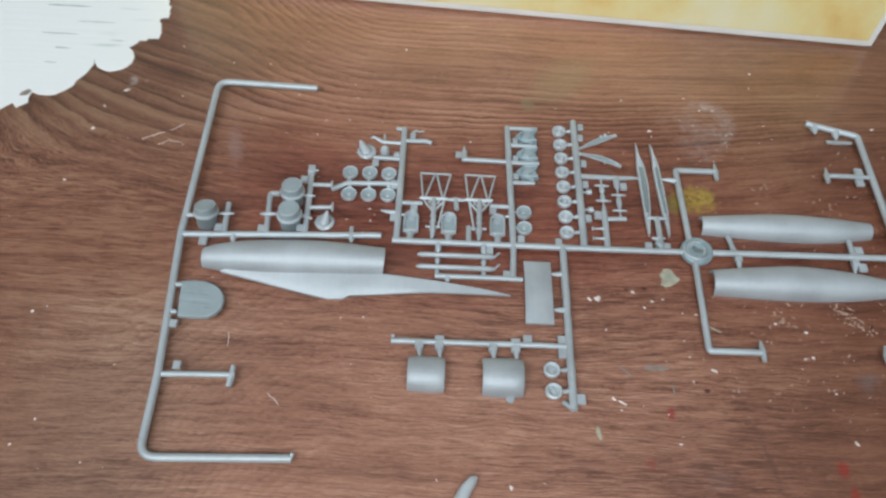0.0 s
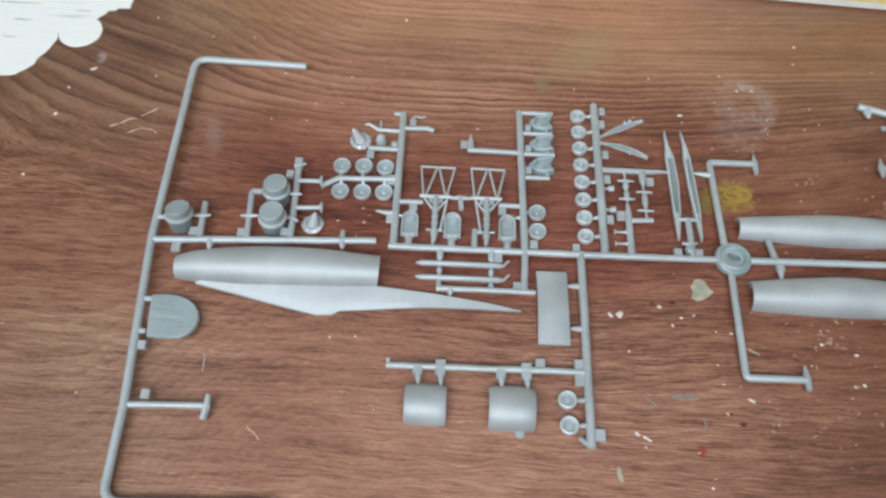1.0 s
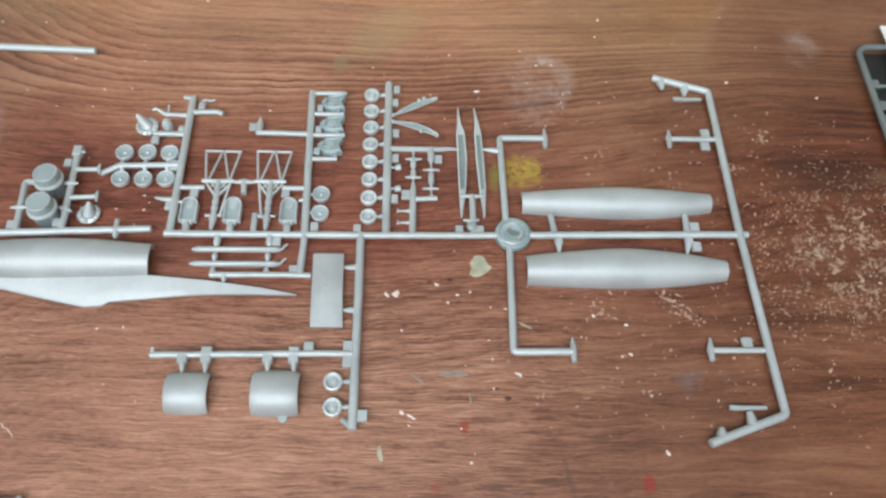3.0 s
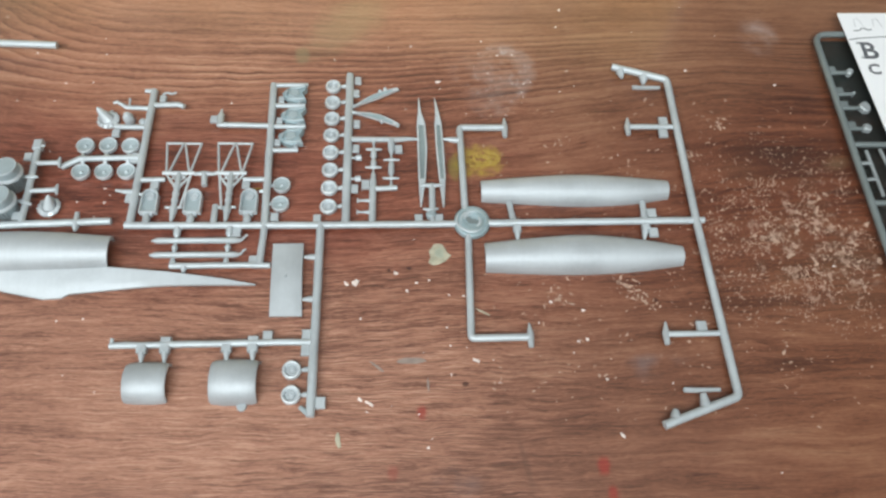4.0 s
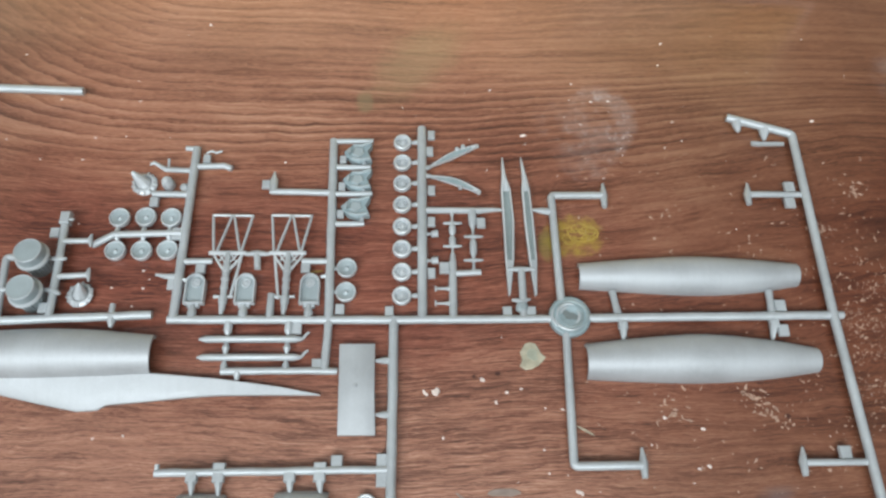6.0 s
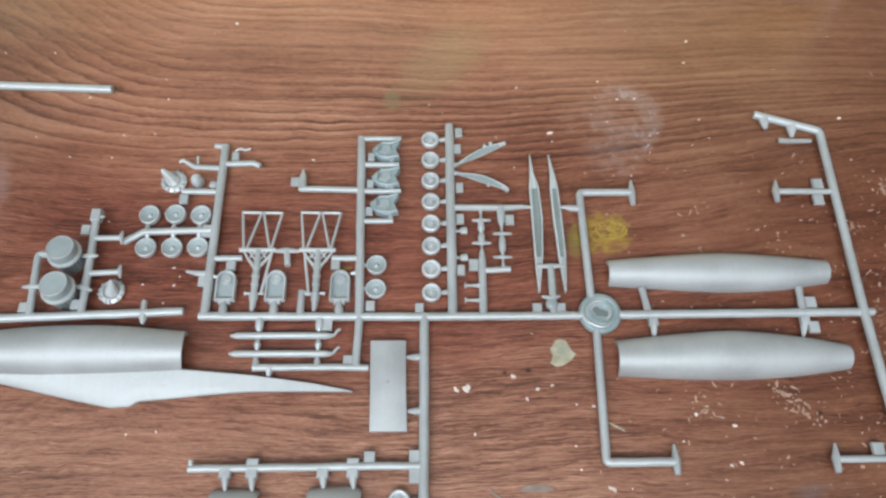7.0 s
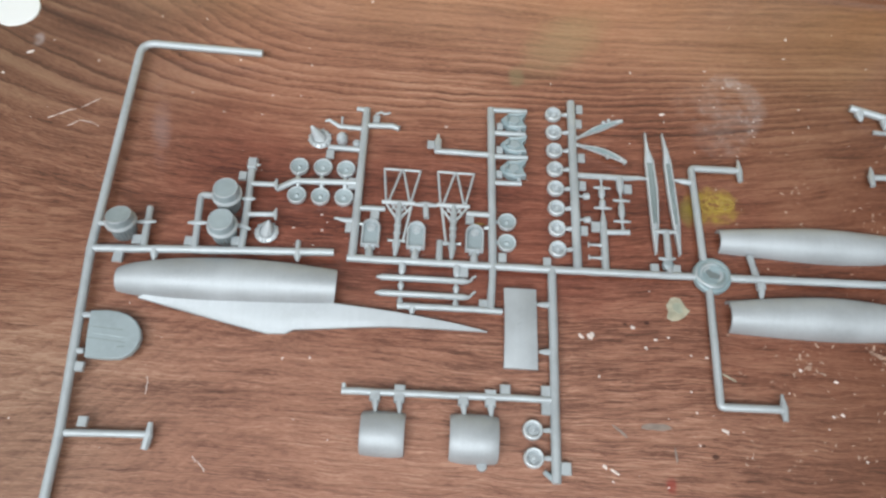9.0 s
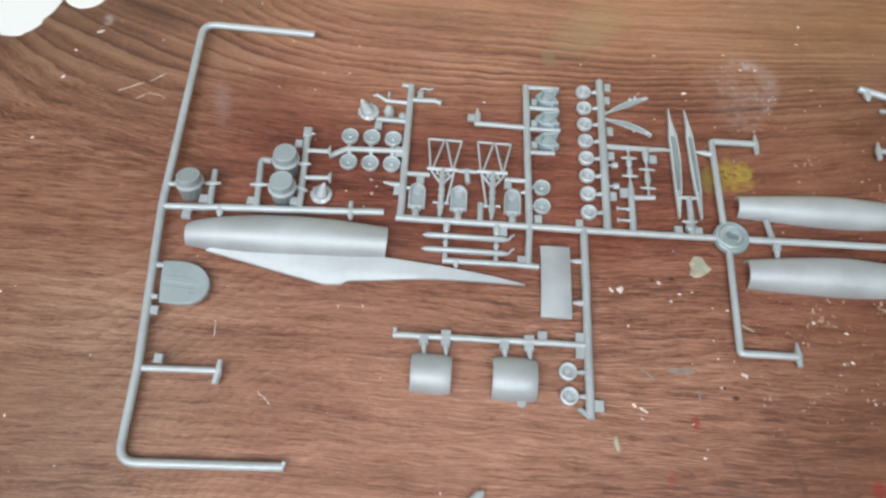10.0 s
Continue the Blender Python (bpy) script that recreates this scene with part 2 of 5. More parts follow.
        d = M("SQRT", M("ADD", M("MULTIPLY", u, u), M("MULTIPLY", w, w)))
        d = M("ADD", d, M("MULTIPLY", M("SUBTRACT", noise_node(nodes, links, co, scale, 4.0, 0.65), 0.5), rough * 2))
        return grey_ramp(nodes, links, d, 1.0 - soft, 1.0, 1.0, 0.0)

    def stain(col, mask, colour, amount):
        return mix_color(nodes, links, M("MULTIPLY", mask, amount), col, colour)

    grain_hold = grey_ramp(nodes, links, streak, 0.35, 0.65, 0.55, 1.0)
    # dried washes of green and ochre paint
    col = stain(col, M("MULTIPLY", spot(58, 303, 16, 32, 0.75, -42), grain_hold), (0.32, 0.24, 0.13), 0.5)
    col = stain(col, spot(38.5, 284, 4.2, 7.0, 0.5, 0), (0.24, 0.20, 0.11), 0.5)
    yellow = M("MULTIPLY", spot(111.8, 227.5, 12.0, 9.2, 0.4, 10, 0.45, 220.0), grey_ramp(nodes, links, noise_node(nodes, links, co, 330.0, 4.0), 0.36, 0.62, 0.25, 1.0))
    col = stain(col, yellow, (0.46, 0.32, 0.05), 0.72)
    col = stain(col, spot(102.5, 224.5, 3.5, 7.5, 0.5, 0, 0.3), (0.24, 0.19, 0.05), 0.6)
    # chalky scuffs
    scuff = grey_ramp(nodes, links, noise_node(nodes, links, co, 330.0, 5.0, 0.7), 0.5, 0.7)
    haze = grey_ramp(nodes, links, noise_node(nodes, links, co, 70.0, 3.0), 0.35, 0.65)
    col = stain(col, M("MULTIPLY", spot(119, 271, 20, 20, 0.7), M("ADD", M("MULTIPLY", haze, 0.4), M("MULTIPLY", scuff, 0.5))), (0.54, 0.44, 0.41), 0.5)
    rim = M("MULTIPLY", spot(126, 275, 14, 18, 0.25), M("SUBTRACT", 1.0, spot(121, 272, 14, 17, 0.35)))
    col = stain(col, M("MULTIPLY", rim, M("ADD", M("MULTIPLY", scuff, 0.7), 0.25)), (0.60, 0.52, 0.50), 0.6)
    for cx, cy, rx, ry in ((128.0, 287.0, 5, 4), (130.9, 270.1, 6, 5), (118.8, 254.0, 9, 6)):
        col = stain(col, M("MULTIPLY", spot(cx, cy, rx, ry, 0.7), M("ADD", M("MULTIPLY", scuff, 0.5), M("MULTIPLY", haze, 0.4))), (0.58, 0.50, 0.48), 0.6)
    # greyish smudges and a dark drip mark at the near edge
    for cx, cy, rx, ry in ((99.0, 101.0, 11, 7), (168.0, 138.5, 8, 7), (171.0, 141.0, 14, 4)):
        col = stain(col, M("MULTIPLY", spot(cx, cy, rx, ry, 0.8), haze), (0.20, 0.135, 0.125), 0.5)
    col = stain(col, spot(121.5, 107, 1.6, 13, 0.7, 12), (0.10, 0.05, 0.035), 0.38)
    col = stain(col, M("MULTIPLY", spot(243.5, 296.5, 12, 13, 0.8), M("ADD", M("MULTIPLY", haze, 0.8), M("MULTIPLY", scuff, 0.3))), (0.52, 0.42, 0.39), 0.6)
    col = stain(col, M("MULTIPLY", spot(-157, 289, 3.2, 4.2, 0.6), haze), (0.55, 0.47, 0.45), 0.7)
    # long pale streak beside the bent outer runner
    col = stain(col, M("MULTIPLY", spot(-99, 250, 5, 26, 0.9, 12), haze), (0.42, 0.30, 0.30), 0.30)
    # sanding dust pressed into the varnish
    dust = grey_ramp(nodes, links, noise_node(nodes, links, co, 190.0, 5.0, 0.72), 0.535, 0.62)
    col = stain(col, M("MULTIPLY", spot(238, 187, 33, 36, 0.8), dust), (0.64, 0.43, 0.33), 0.72)
    col = stain(col, M("MULTIPLY", spot(240, 185, 40, 46, 0.9), haze), (0.30, 0.17, 0.09), 0.15)
    col = stain(col, M("MULTIPLY", spot(236, 226, 26, 13, 0.8, -20), grain_hold), (0.045, 0.018, 0.012), 0.6)
    col = stain(col, M("MULTIPLY", spot(232, 190, 30, 14, 0.9, -10), haze), (0.05, 0.02, 0.013), 0.3)
    col = stain(col, M("MULTIPLY", spot(219.6, 221.7, 15, 9, 0.9, -20), grain_hold), (0.085, 0.036, 0.020), 0.5)
    col = stain(col, spot(260.3, 226.4, 8, 5, 0.8, 20), (0.24, 0.14, 0.075), 0.45)
    # dark knots and burnt specks
    for cx, cy, r in ((84.1, 179.0, 1.0), (76.4, 178.2, 0.7), (103, 134, 1.2), (174.2, 165.2, 1.1), (99.5, 137.5, 0.6)):
        col = stain(col, spot(cx, cy, r * 1.4, r, 0.6, 0, 0.3, 500.0), (0.035, 0.010, 0.008), 0.8)
    # red paint
    for cx, cy, r in ((147.2, 105.6, 2.9), (87.8, 124.4, 2.3), (149.2, 96.4, 2.4), (78.2, 104.6, 2.4)):
        col = stain(col, spot(cx, cy, r, r * 1.5, 0.7, 0, 0.5, 400.0), (0.33, 0.018, 0.016), 0.30 if cx < 80 else 0.6)
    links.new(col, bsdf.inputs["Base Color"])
    links.new(grey_ramp(nodes, links, M("ADD", M("MULTIPLY", streak, 0.6), M("MULTIPLY", patch, 0.4)), 0.3, 0.7, 0.44, 0.34), bsdf.inputs["Roughness"])
    bsdf.inputs["Specular IOR Level"].default_value = 0.35
    bsdf.inputs["Coat Weight"].default_value = 0.8
    bsdf.inputs["Coat Roughness"].default_value = 0.2
    bump(nodes, links, bsdf, v, 0.22, 0.0006)
    return m


def art_material():
    """Watercolour-like yellow and orange print."""
    m, nodes, links, bsdf = material("yellow_print")
    co = object_coords(nodes)
    a = noise_node(nodes, links, co, 10.0, 3.0, 0.5, 0.8)
    b = noise_node(nodes, links, co, 45.0, 4.0, 0.6)
    v = math_node(nodes, links, "ADD", math_node(nodes, links, "MULTIPLY", a, 0.75), math_node(nodes, links, "MULTIPLY", b, 0.25))
    col = ramp_node(nodes, links, v, [(0.34, (0.80, 0.50, 0.16)), (0.43, (0.90, 0.68, 0.27)), (0.50, (0.93, 0.81, 0.40)), (0.62, (0.94, 0.89, 0.60))])
    links.new(col, bsdf.inputs["Base Color"])
    bsdf.inputs["Roughness"].default_value = 0.42
    return m


def streaked_paint():
    """White paint brushed along the grain, thin in places."""
    m, nodes, links, bsdf = material("white_brushed_paint")
    co = object_coords(nodes)
    stretch = nodes.new("ShaderNodeMapping")
    stretch.inputs["Scale"].default_value = (26.0, 330.0, 1.0)
    links.new(co, stretch.inputs[0])
    strokes = noise_node(nodes, links, stretch.outputs[0], 1.0, 3.0)
    thin = noise_node(nodes, links, co, 25.0, 2.0)
    both = math_node(nodes, links, "ADD", math_node(nodes, links, "MULTIPLY", strokes, 0.7), math_node(nodes, links, "MULTIPLY", thin, 0.3))
    col = mix_color(nodes, links, grey_ramp(nodes, links, both, 0.60, 0.72, 0.0, 0.5), (0.92, 0.925, 0.905), (0.42, 0.50, 0.50))
    links.new(col, bsdf.inputs["Base Color"])
    bsdf.inputs["Roughness"].default_value = 0.4
    bump(nodes, links, bsdf, strokes, 0.4, 0.0005)
    return m


def smoky_sheet():
    m, nodes, links, bsdf = material("dark_translucent_sheet")
    bsdf.inputs["Base Color"].default_value = (0.032, 0.040, 0.038, 1)
    bsdf.inputs["Roughness"].default_value = 0.3
    co = object_coords(nodes)
    links.new(grey_ramp(nodes, links, noise_node(nodes, links, co, 30.0, 3.0), 0.3, 0.7, 0.42, 0.70), bsdf.inputs["Alpha"])
    return m


SILVER = plastic("silver_styrene", (0.506, 0.547, 0.567), 0.28, 0.43)
# paler copy of the silver plastic; on rims it stands in for highlights
EDGE = plastic("pale_silver_styrene", (0.609, 0.650, 0.670), 0.25, 0.40)
SHELL = plastic("silver_styrene_shell", (0.506, 0.537, 0.557), 0.4, 0.57, 0.06, 0.05, 0.1)
# darker copies of the plastic; in recesses they paint in the shade
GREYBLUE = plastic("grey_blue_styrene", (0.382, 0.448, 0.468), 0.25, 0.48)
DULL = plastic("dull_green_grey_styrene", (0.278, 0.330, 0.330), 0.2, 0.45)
SEATBLUE = plastic("blue_grey_styrene", (0.32, 0.41, 0.435), 0.2, 0.42)
FITTING = plastic("mid_grey_styrene", (0.341, 0.369, 0.375), 0.2, 0.42)
SMOKE = plastic("dull_grey_styrene", (0.20, 0.23, 0.23), 0.2, 0.42)
WOOD = wood_material()
ART = art_material()
WHITE_PAINT = streaked_paint()
PAPER = plain("white_paper", (0.84, 0.84, 0.85), 0.75, 0.02, 30.0, 0.05)
CARD = plain("cream_card", (0.89, 0.88, 0.83), 0.6, 0.05, 40.0)
INK = plain("grey_ink", (0.10, 0.105, 0.115), 0.6, 0.1)
PALE = plain("pale_green_putty", (0.46, 0.43, 0.32), 0.55, 0.22, 260.0, 0.4)
FLECK = plain("pinkish_white_fleck", (0.84, 0.73, 0.67), 0.6, 0.15, 400.0, 0.3)
CHIP = plain("tan_shaving", (0.47, 0.315, 0.235), 0.65, 0.2, 400.0, 0.3)
YELLOWISH = plain("mustard_sliver", (0.30, 0.20, 0.05), 0.5, 0.15, 300.0)
PALE_GREEN = plain("grey_green_putty", (0.40, 0.42, 0.33), 0.5, 0.15, 300.0, 0.4)
THIN = plain("thin_grey_paint", (0.50, 0.54, 0.52), 0.5, 0.25, 120.0)
GREYCHIP = plain("grey_shaving", (0.30, 0.235, 0.20), 0.5, 0.15, 300.0, 0.3)
DARKSHEET = smoky_sheet()
WALL = plain("dull_beige_wall", (0.34, 0.325, 0.305), 0.8, 0.03, 5.0)
CEIL = plain("pale_grey_ceiling", (0.64, 0.64, 0.63), 0.8, 0.02, 5.0)
FLOORM = plain("grey_brown_floor", (0.30, 0.26, 0.22), 0.6, 0.15, 8.0)


# ---- mesh helpers (millimetres) ----
def finish(bm, name, mat, smooth=35.0):
    for v in bm.verts:
        v.co *= MM
    bmesh.ops.remove_doubles(bm, verts=bm.verts, dist=1e-7)
    bmesh.ops.recalc_face_normals(bm, faces=bm.faces)
    me = bpy.data.meshes.new(name)
    limit = radians(smooth)
    for f in bm.faces:
        f.smooth = True
    for e in bm.edges:
        e.smooth = len(e.link_faces) == 2 and e.calc_face_angle(0) < limit
    bm.to_mesh(me)
    bm.free()
    me.materials.append(mat)
    return me


def part(name, bm, mat, parent, label="", smooth=35.0):
    ob = new(name, finish(bm, name, mat, smooth))
    ob.parent = parent
    if label:
        tagged(ob, label)
    return ob


def thing(name, label, category, at=(0, 0, 0), group="", kind=""):
    ob = new(name)
    ob.empty_display_size = 0.01
    ob.location = Vector(at) * MM
    return tagged(ob, label, category, group, kind)


def sweep(bm, pts, radii, sides=10, flat=1.0):
    """A tube along a line of points, mitred, capped, its cross-section flattened in z by flat."""
    pts = [Vector(p) for p in pts]
    if isinstance(radii, (int, float)):
        radii = [radii] * len(pts)
    rings = []
    for i, p in enumerate(pts):
        a = (pts[i] - pts[i - 1]).normalized() if i else None
        b = (pts[i + 1] - pts[i]).normalized() if i < len(pts) - 1 else None
        d = (a + b).normalized() if a and b else (a or b)
        up = Vector((0, 0, 1)) if abs(d.z) < 0.95 else Vector((0, 1, 0))
        side = d.cross(up).normalized()
        top = side.cross(d).normalized()
        stretch = 1 / max(0.4, d.dot(a)) if a and b else 1.0
        r = radii[i]
        rings.append([bm.verts.new(p + side * (r * stretch * math.cos(t)) + top * (r * flat * math.sin(t))) for t in [2 * math.pi * (k + 0.5) / sides for k in range(sides)]])
    for q, w in zip(rings, rings[1:]):
        for k in range(sides):
            bm.faces.new((q[k], q[(k + 1) % sides], w[(k + 1) % sides], w[k]))
    bm.faces.new(rings[0])
    bm.faces.new(rings[-1][::-1])
    return bm


def rounded_line(pts, radius, steps=6):
    """The line with its inner corners rounded off."""
    pts = [Vector(p) for p in pts]
    out = [pts[0]]
    for a, b, c in zip(pts, pts[1:], pts[2:]):
        p, q = b + (a - b).normalized() * radius, b + (c - b).normalized() * radius
        out += [(1 - t) ** 2 * p + 2 * t * (1 - t) * b + t * t * q for t in [k / steps for k in range(steps + 1)]]
    return out + [pts[-1]]


def tube(pts, r, sides=10, flat=1.0):
    return sweep(bmesh.new(), pts, r, sides, flat)


def slab(outline, z0, z1, edge=0.25, bm=None, slope=None):
    """A plate with this outline, its top edge bevelled; slope(x, y) lifts it."""
    bm = bm or bmesh.new()
    lift = slope or (lambda x, y: 0.0)
    c = sum((Vector((x, y)) for x, y in outline), Vector((0, 0))) / len(outline)
    rows = []
    for z, inset in ((z0, 0.0), (z1 - edge, 0.0), (z1, edge)):
        ring = []
        for x, y in outline:
            d = Vector((x, y)) - c
            k = max(0.0, 1 - inset / max(d.length, 0.1))
            px, py = c.x + d.x * k, c.y + d.y * k
            ring.append(bm.verts.new((px, py, z + lift(px, py))))
        rows.append(ring)
    n = len(outline)
    for q, w in zip(rows, rows[1:]):
        for k in range(n):
            bm.faces.new((q[k], q[(k + 1) % n], w[(k + 1) % n], w[k]))
    for ring in (rows[0][::-1], rows[-1]):
        bmesh.ops.triangulate(bm, faces=[bm.faces.new(ring)])
    return bm


def box(x0, y0, z0, x1, y1, z1, edge=0.2, bm=None):
    return slab([(x0, y0), (x1, y0), (x1, y1), (x0, y1)], z0, z1, edge, bm)


def lathe(bm, profile, centre, sides=24, lean=(0, 0)):
    """Turns a profile of (radius, height) round the z axis at centre, leaning by so many millimetres a millimetre."""
    rings = []
    for r, z in profile:
        cx, cy = centre[0] + lean[0] * z, centre[1] + lean[1] * z
        if r < 1e-4:
            rings.append([bm.verts.new((cx, cy, centre[2] + z))])
        else:
            rings.append([bm.verts.new((cx + r * math.cos(a), cy + r * math.sin(a), centre[2] + z)) for a in [2 * math.pi * k / sides for k in range(sides)]])
    for q, w in zip(rings, rings[1:]):
        for k in range(sides):
            j = (k + 1) % sides
            if len(q) == 1 and len(w) == 1:
                continue
            if len(q) == 1:
                bm.faces.new((q[0], w[j], w[k]))
            elif len(w) == 1:
                bm.faces.new((q[k], q[j], w[0]))
            else:
                bm.faces.new((q[k], q[j], w[j], w[k]))
    return bm


def half_shell(stations, wall=0.9, base=0.0, turn=(0.0, 0.0), sides=18):
    """An open half tube along x: stations of (x, centre y, radius, height); hollow below, with wall thickness; turn: how far the crown overhangs each end."""
    bm = bmesh.new()
    outer, inner = [], []
    for x, cy, r, h in stations:
        ring, hole = [], []
        rake = turn[0] * max(0.0, 1 - (x - stations[0][0]) / 9.0) + turn[1] * max(0.0, 1 - (stations[-1][0] - x) / 9.0)
        for k in range(sides + 1):
            a = math.pi * k / sides
            slip = rake * h * math.sin(a)
            ring.append(bm.verts.new((x + slip, cy + r * math.cos(a), base + h * math.sin(a))))
            hole.append(bm.verts.new((x + slip, cy + (r - wall) * math.cos(a), base + max(0.0, (h - wall)) * math.sin(a))))
        outer.append(ring)
        inner.append(hole)
    for rows in (outer, inner):
        for q, w in zip(rows, rows[1:]):
            for k in range(sides):
                bm.faces.new((q[k], q[k + 1], w[k + 1], w[k]))
    for e in (0, -1):
        for k in range(sides):
            bm.faces.new((outer[e][k], outer[e][k + 1], inner[e][k + 1], inner[e][k]))
    for k in (0, sides):
        for i in range(len(stations) - 1):
            bm.faces.new((outer[i][k], outer[i + 1][k], inner[i + 1][k], inner[i][k]))
    return bm


def smooth_stations(keys, count=26):
    """Stations between the given ones, on a smooth line."""
    keys = [tuple(map(float, k)) for k in keys]
    xs = np.array([k[0] for k in keys])
    out = []
    for x in np.linspace(xs[0], xs[-1], count):
        i = min(max(int(np.searchsorted(xs, x)) - 1, 0), len(xs) - 2)
        t = (x - xs[i]) / (xs[i + 1] - xs[i])
        row = [x]
        for c in range(1, 4):
            p1, p2 = keys[i][c], keys[i + 1][c]
            m1 = (p2 - keys[i - 1][c]) / (xs[i + 1] - xs[i - 1]) if i else (p2 - p1) / (xs[i + 1] - xs[i])
            m2 = (keys[i + 2][c] - p1) / (xs[i + 2] - xs[i]) if i + 2 < len(xs) else (p2 - p1) / (xs[i + 1] - xs[i])
            w = xs[i + 1] - xs[i]
            row.append((2 * t**3 - 3 * t**2 + 1) * p1 + (t**3 - 2 * t**2 + t) * w * m1 + (3 * t**2 - 2 * t**3) * p2 + (t**3 - t**2) * w * m2)
        out.append(row)
    return out


def ragged(cx, cy, r, n, rough, seed, stretch=1.0, turn=0.0):
    """An uneven closed outline."""
    rng = random.Random(seed)
    phase = [rng.uniform(0, 6.3) for _ in range(6)]
    out = []
    for k in range(n):
        a = 2 * math.pi * k / n
        q = r * (1 + rough * sum(math.sin((j + 2) * a + phase[j]) / (j + 1.5) for j in range(6)) + rng.uniform(-0.3, 0.3) * rough)
        u, v = q * math.cos(a) * stretch, q * math.sin(a)
        c, s = math.cos(radians(turn)), math.sin(radians(turn))
        out.append((cx + u * c - v * s, cy + u * s + v * c))
    return out


# ---- the room, closed round the table ----
def setting(name, bm, mat, label, category):
    return tagged(part(name, bm, mat, None), label, category, kind="structure")


setting("floor", box(-1700, -950, -790, 1900, 1700, -750, 1), FLOORM, "plain grey-brown floor under the table", "floor")
setting("ceiling", box(-1700, -950, 2000, 1900, 1700, 2040, 1), CEIL, "plain pale grey painted ceiling", "ceiling")
setting("wall_north", box(-1700, 1600, -750, 1900, 1700, 2000, 1), WALL, "plain beige painted wall", "wall")
setting("wall_east", box(1800, -950, -750, 1900, 1600, 2000, 1), WALL, "plain beige painted wall", "wall")
setting("wall_west", box(-1700, -950, -750, -1600, 1600, 2000, 1), WALL, "plain beige painted wall", "wall")
bm = box(-1600, -950, -750, 1800, -850, 930, 1)
box(-1600, -950, 1910, 1800, -850, 2000, 1, bm)
box(-1600, -950, 930, -1500, -850, 1910, 1, bm)
box(760, -950, 930, 1800, -850, 1910, 1, bm)
setting("wall_south", bm, WALL, "plain beige wall with a window opening", "wall")

# ---- table ----
table = thing("table", "brown wood-grain table, varnished, scuffed and paint-stained", "table")
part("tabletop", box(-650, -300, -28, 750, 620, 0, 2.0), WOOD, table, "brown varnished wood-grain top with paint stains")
for lx, ly in ((-600, -250), (700, -250), (-600, 570), (700, 570)):
    part("leg", box(lx - 30, ly - 30, -750, lx + 30, ly + 30, -28, 2.0), WOOD, table)


# ---- model kit sprues ----
def runner(parent, pts, r=1.4, z=2.6, name="runner", mat=None, label=""):
    """A moulding runner of rounded section."""
    rng = random.Random(int(pts[0][0] * 31 + pts[0][1] * 7 + pts[-1][1]))
    line, radii = [], []
    for (ax, ay), (bx, by) in zip(pts, pts[1:]):
        n = max(1, int(math.hypot(bx - ax, by - ay) / 5.0))
        for k in range(n):
            line.append((ax + (bx - ax) * k / n + rng.uniform(-0.08, 0.08), ay + (by - ay) * k / n + rng.uniform(-0.08, 0.08), z))
            radii.append(r * rng.uniform(0.96, 1.05))
    return part(name, tube(line + [(*pts[-1], z)], radii + [r * 0.94], 12, 0.95), mat or SILVER, parent, label)


def gate(parent, a, b, z=2.6, r0=1.15, r1=0.4, zb=None):
    """A short tapered link between a runner and a moulding."""
    pa, pb = Vector((*a, z)), Vector((*b, z if zb is None else zb))
    mid = pa.lerp(pb, 0.55)
    return part("gate", tube([pa, mid, pb], [r0, r0 * 0.85, r1], 8), SILVER, parent)


def tab(parent, x, y, z=2.4, w=3.0, h=3.4, thick=1.3, mat=None):
    """A small square number tab."""
    return part("tab", box(x - w / 2, y - h / 2, z - thick / 2, x + w / 2, y + h / 2, z + thick / 2, 0.25), mat or SILVER, parent)


def wheel(parent, x, y, z=1.6, r=3.45, link=None, dish=False):
    """A small wheel: a tyre with a sunk hub, or a flat dish with a thin rim; link: the runner it hangs on."""
    if dish:
        rim = [(r * 0.8, -1.0), (r * 0.95, -1.0), (r, -0.3), (r, 0.6), (r * 0.97, 1.0), (r * 0.91, 1.1), (r * 0.86, 0.9), (r * 0.82, 0.5)]
        hub = [(r * 0.83, 0.55), (r * 0.7, 0.42), (r * 0.5, 0.25), (r * 0.30, 0.05), (r * 0.22, 0.15), (r * 0.14, 0.45), (0, 0.5)]
    else:
        rim = [(r * 0.6, -1.2), (r * 0.9, -1.2), (r, -0.5), (r, 0.4), (r * 0.94, 1.0), (r * 0.84, 1.2), (r * 0.72, 1.05), (r * 0.66, 0.7), (r * 0.63, 0.1)]
        hub = [(r * 0.65, 0.15), (r * 0.58, -0.1), (r * 0.46, 0.05), (r * 0.40, 0.55), (r * 0.30, 0.6), (r * 0.22, 0.25), (r * 0.12, 0.3), (0, 0.65)]
    # rim paler, dish hub darker: highlight and recess shade put into the colour
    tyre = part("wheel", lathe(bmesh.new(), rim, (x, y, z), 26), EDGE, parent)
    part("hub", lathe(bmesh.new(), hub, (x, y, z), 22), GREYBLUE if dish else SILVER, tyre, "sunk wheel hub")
    part("pin", lathe(bmesh.new(), [(0.42, 0.2), (0.4, 0.75), (0.2, 0.95), (0, 1.0)], (x + 0.1, y - 0.1, z - (0.3 if dish else 0.0)), 10), EDGE, tyre, "bright centre pin")
    if link:
        d = (Vector(link) - Vector((x, y))).normalized()
        s = Vector((x, y)) + d * (r - 0.2)
        part("gate", tube([(s.x, s.y, z), ((s.x + link[0]) / 2, (s.y + link[1]) / 2, z + 0.3), (link[0], link[1], z + 0.8)], [0.45, 0.9, 0.8], 8), SILVER, parent)
    return tyre


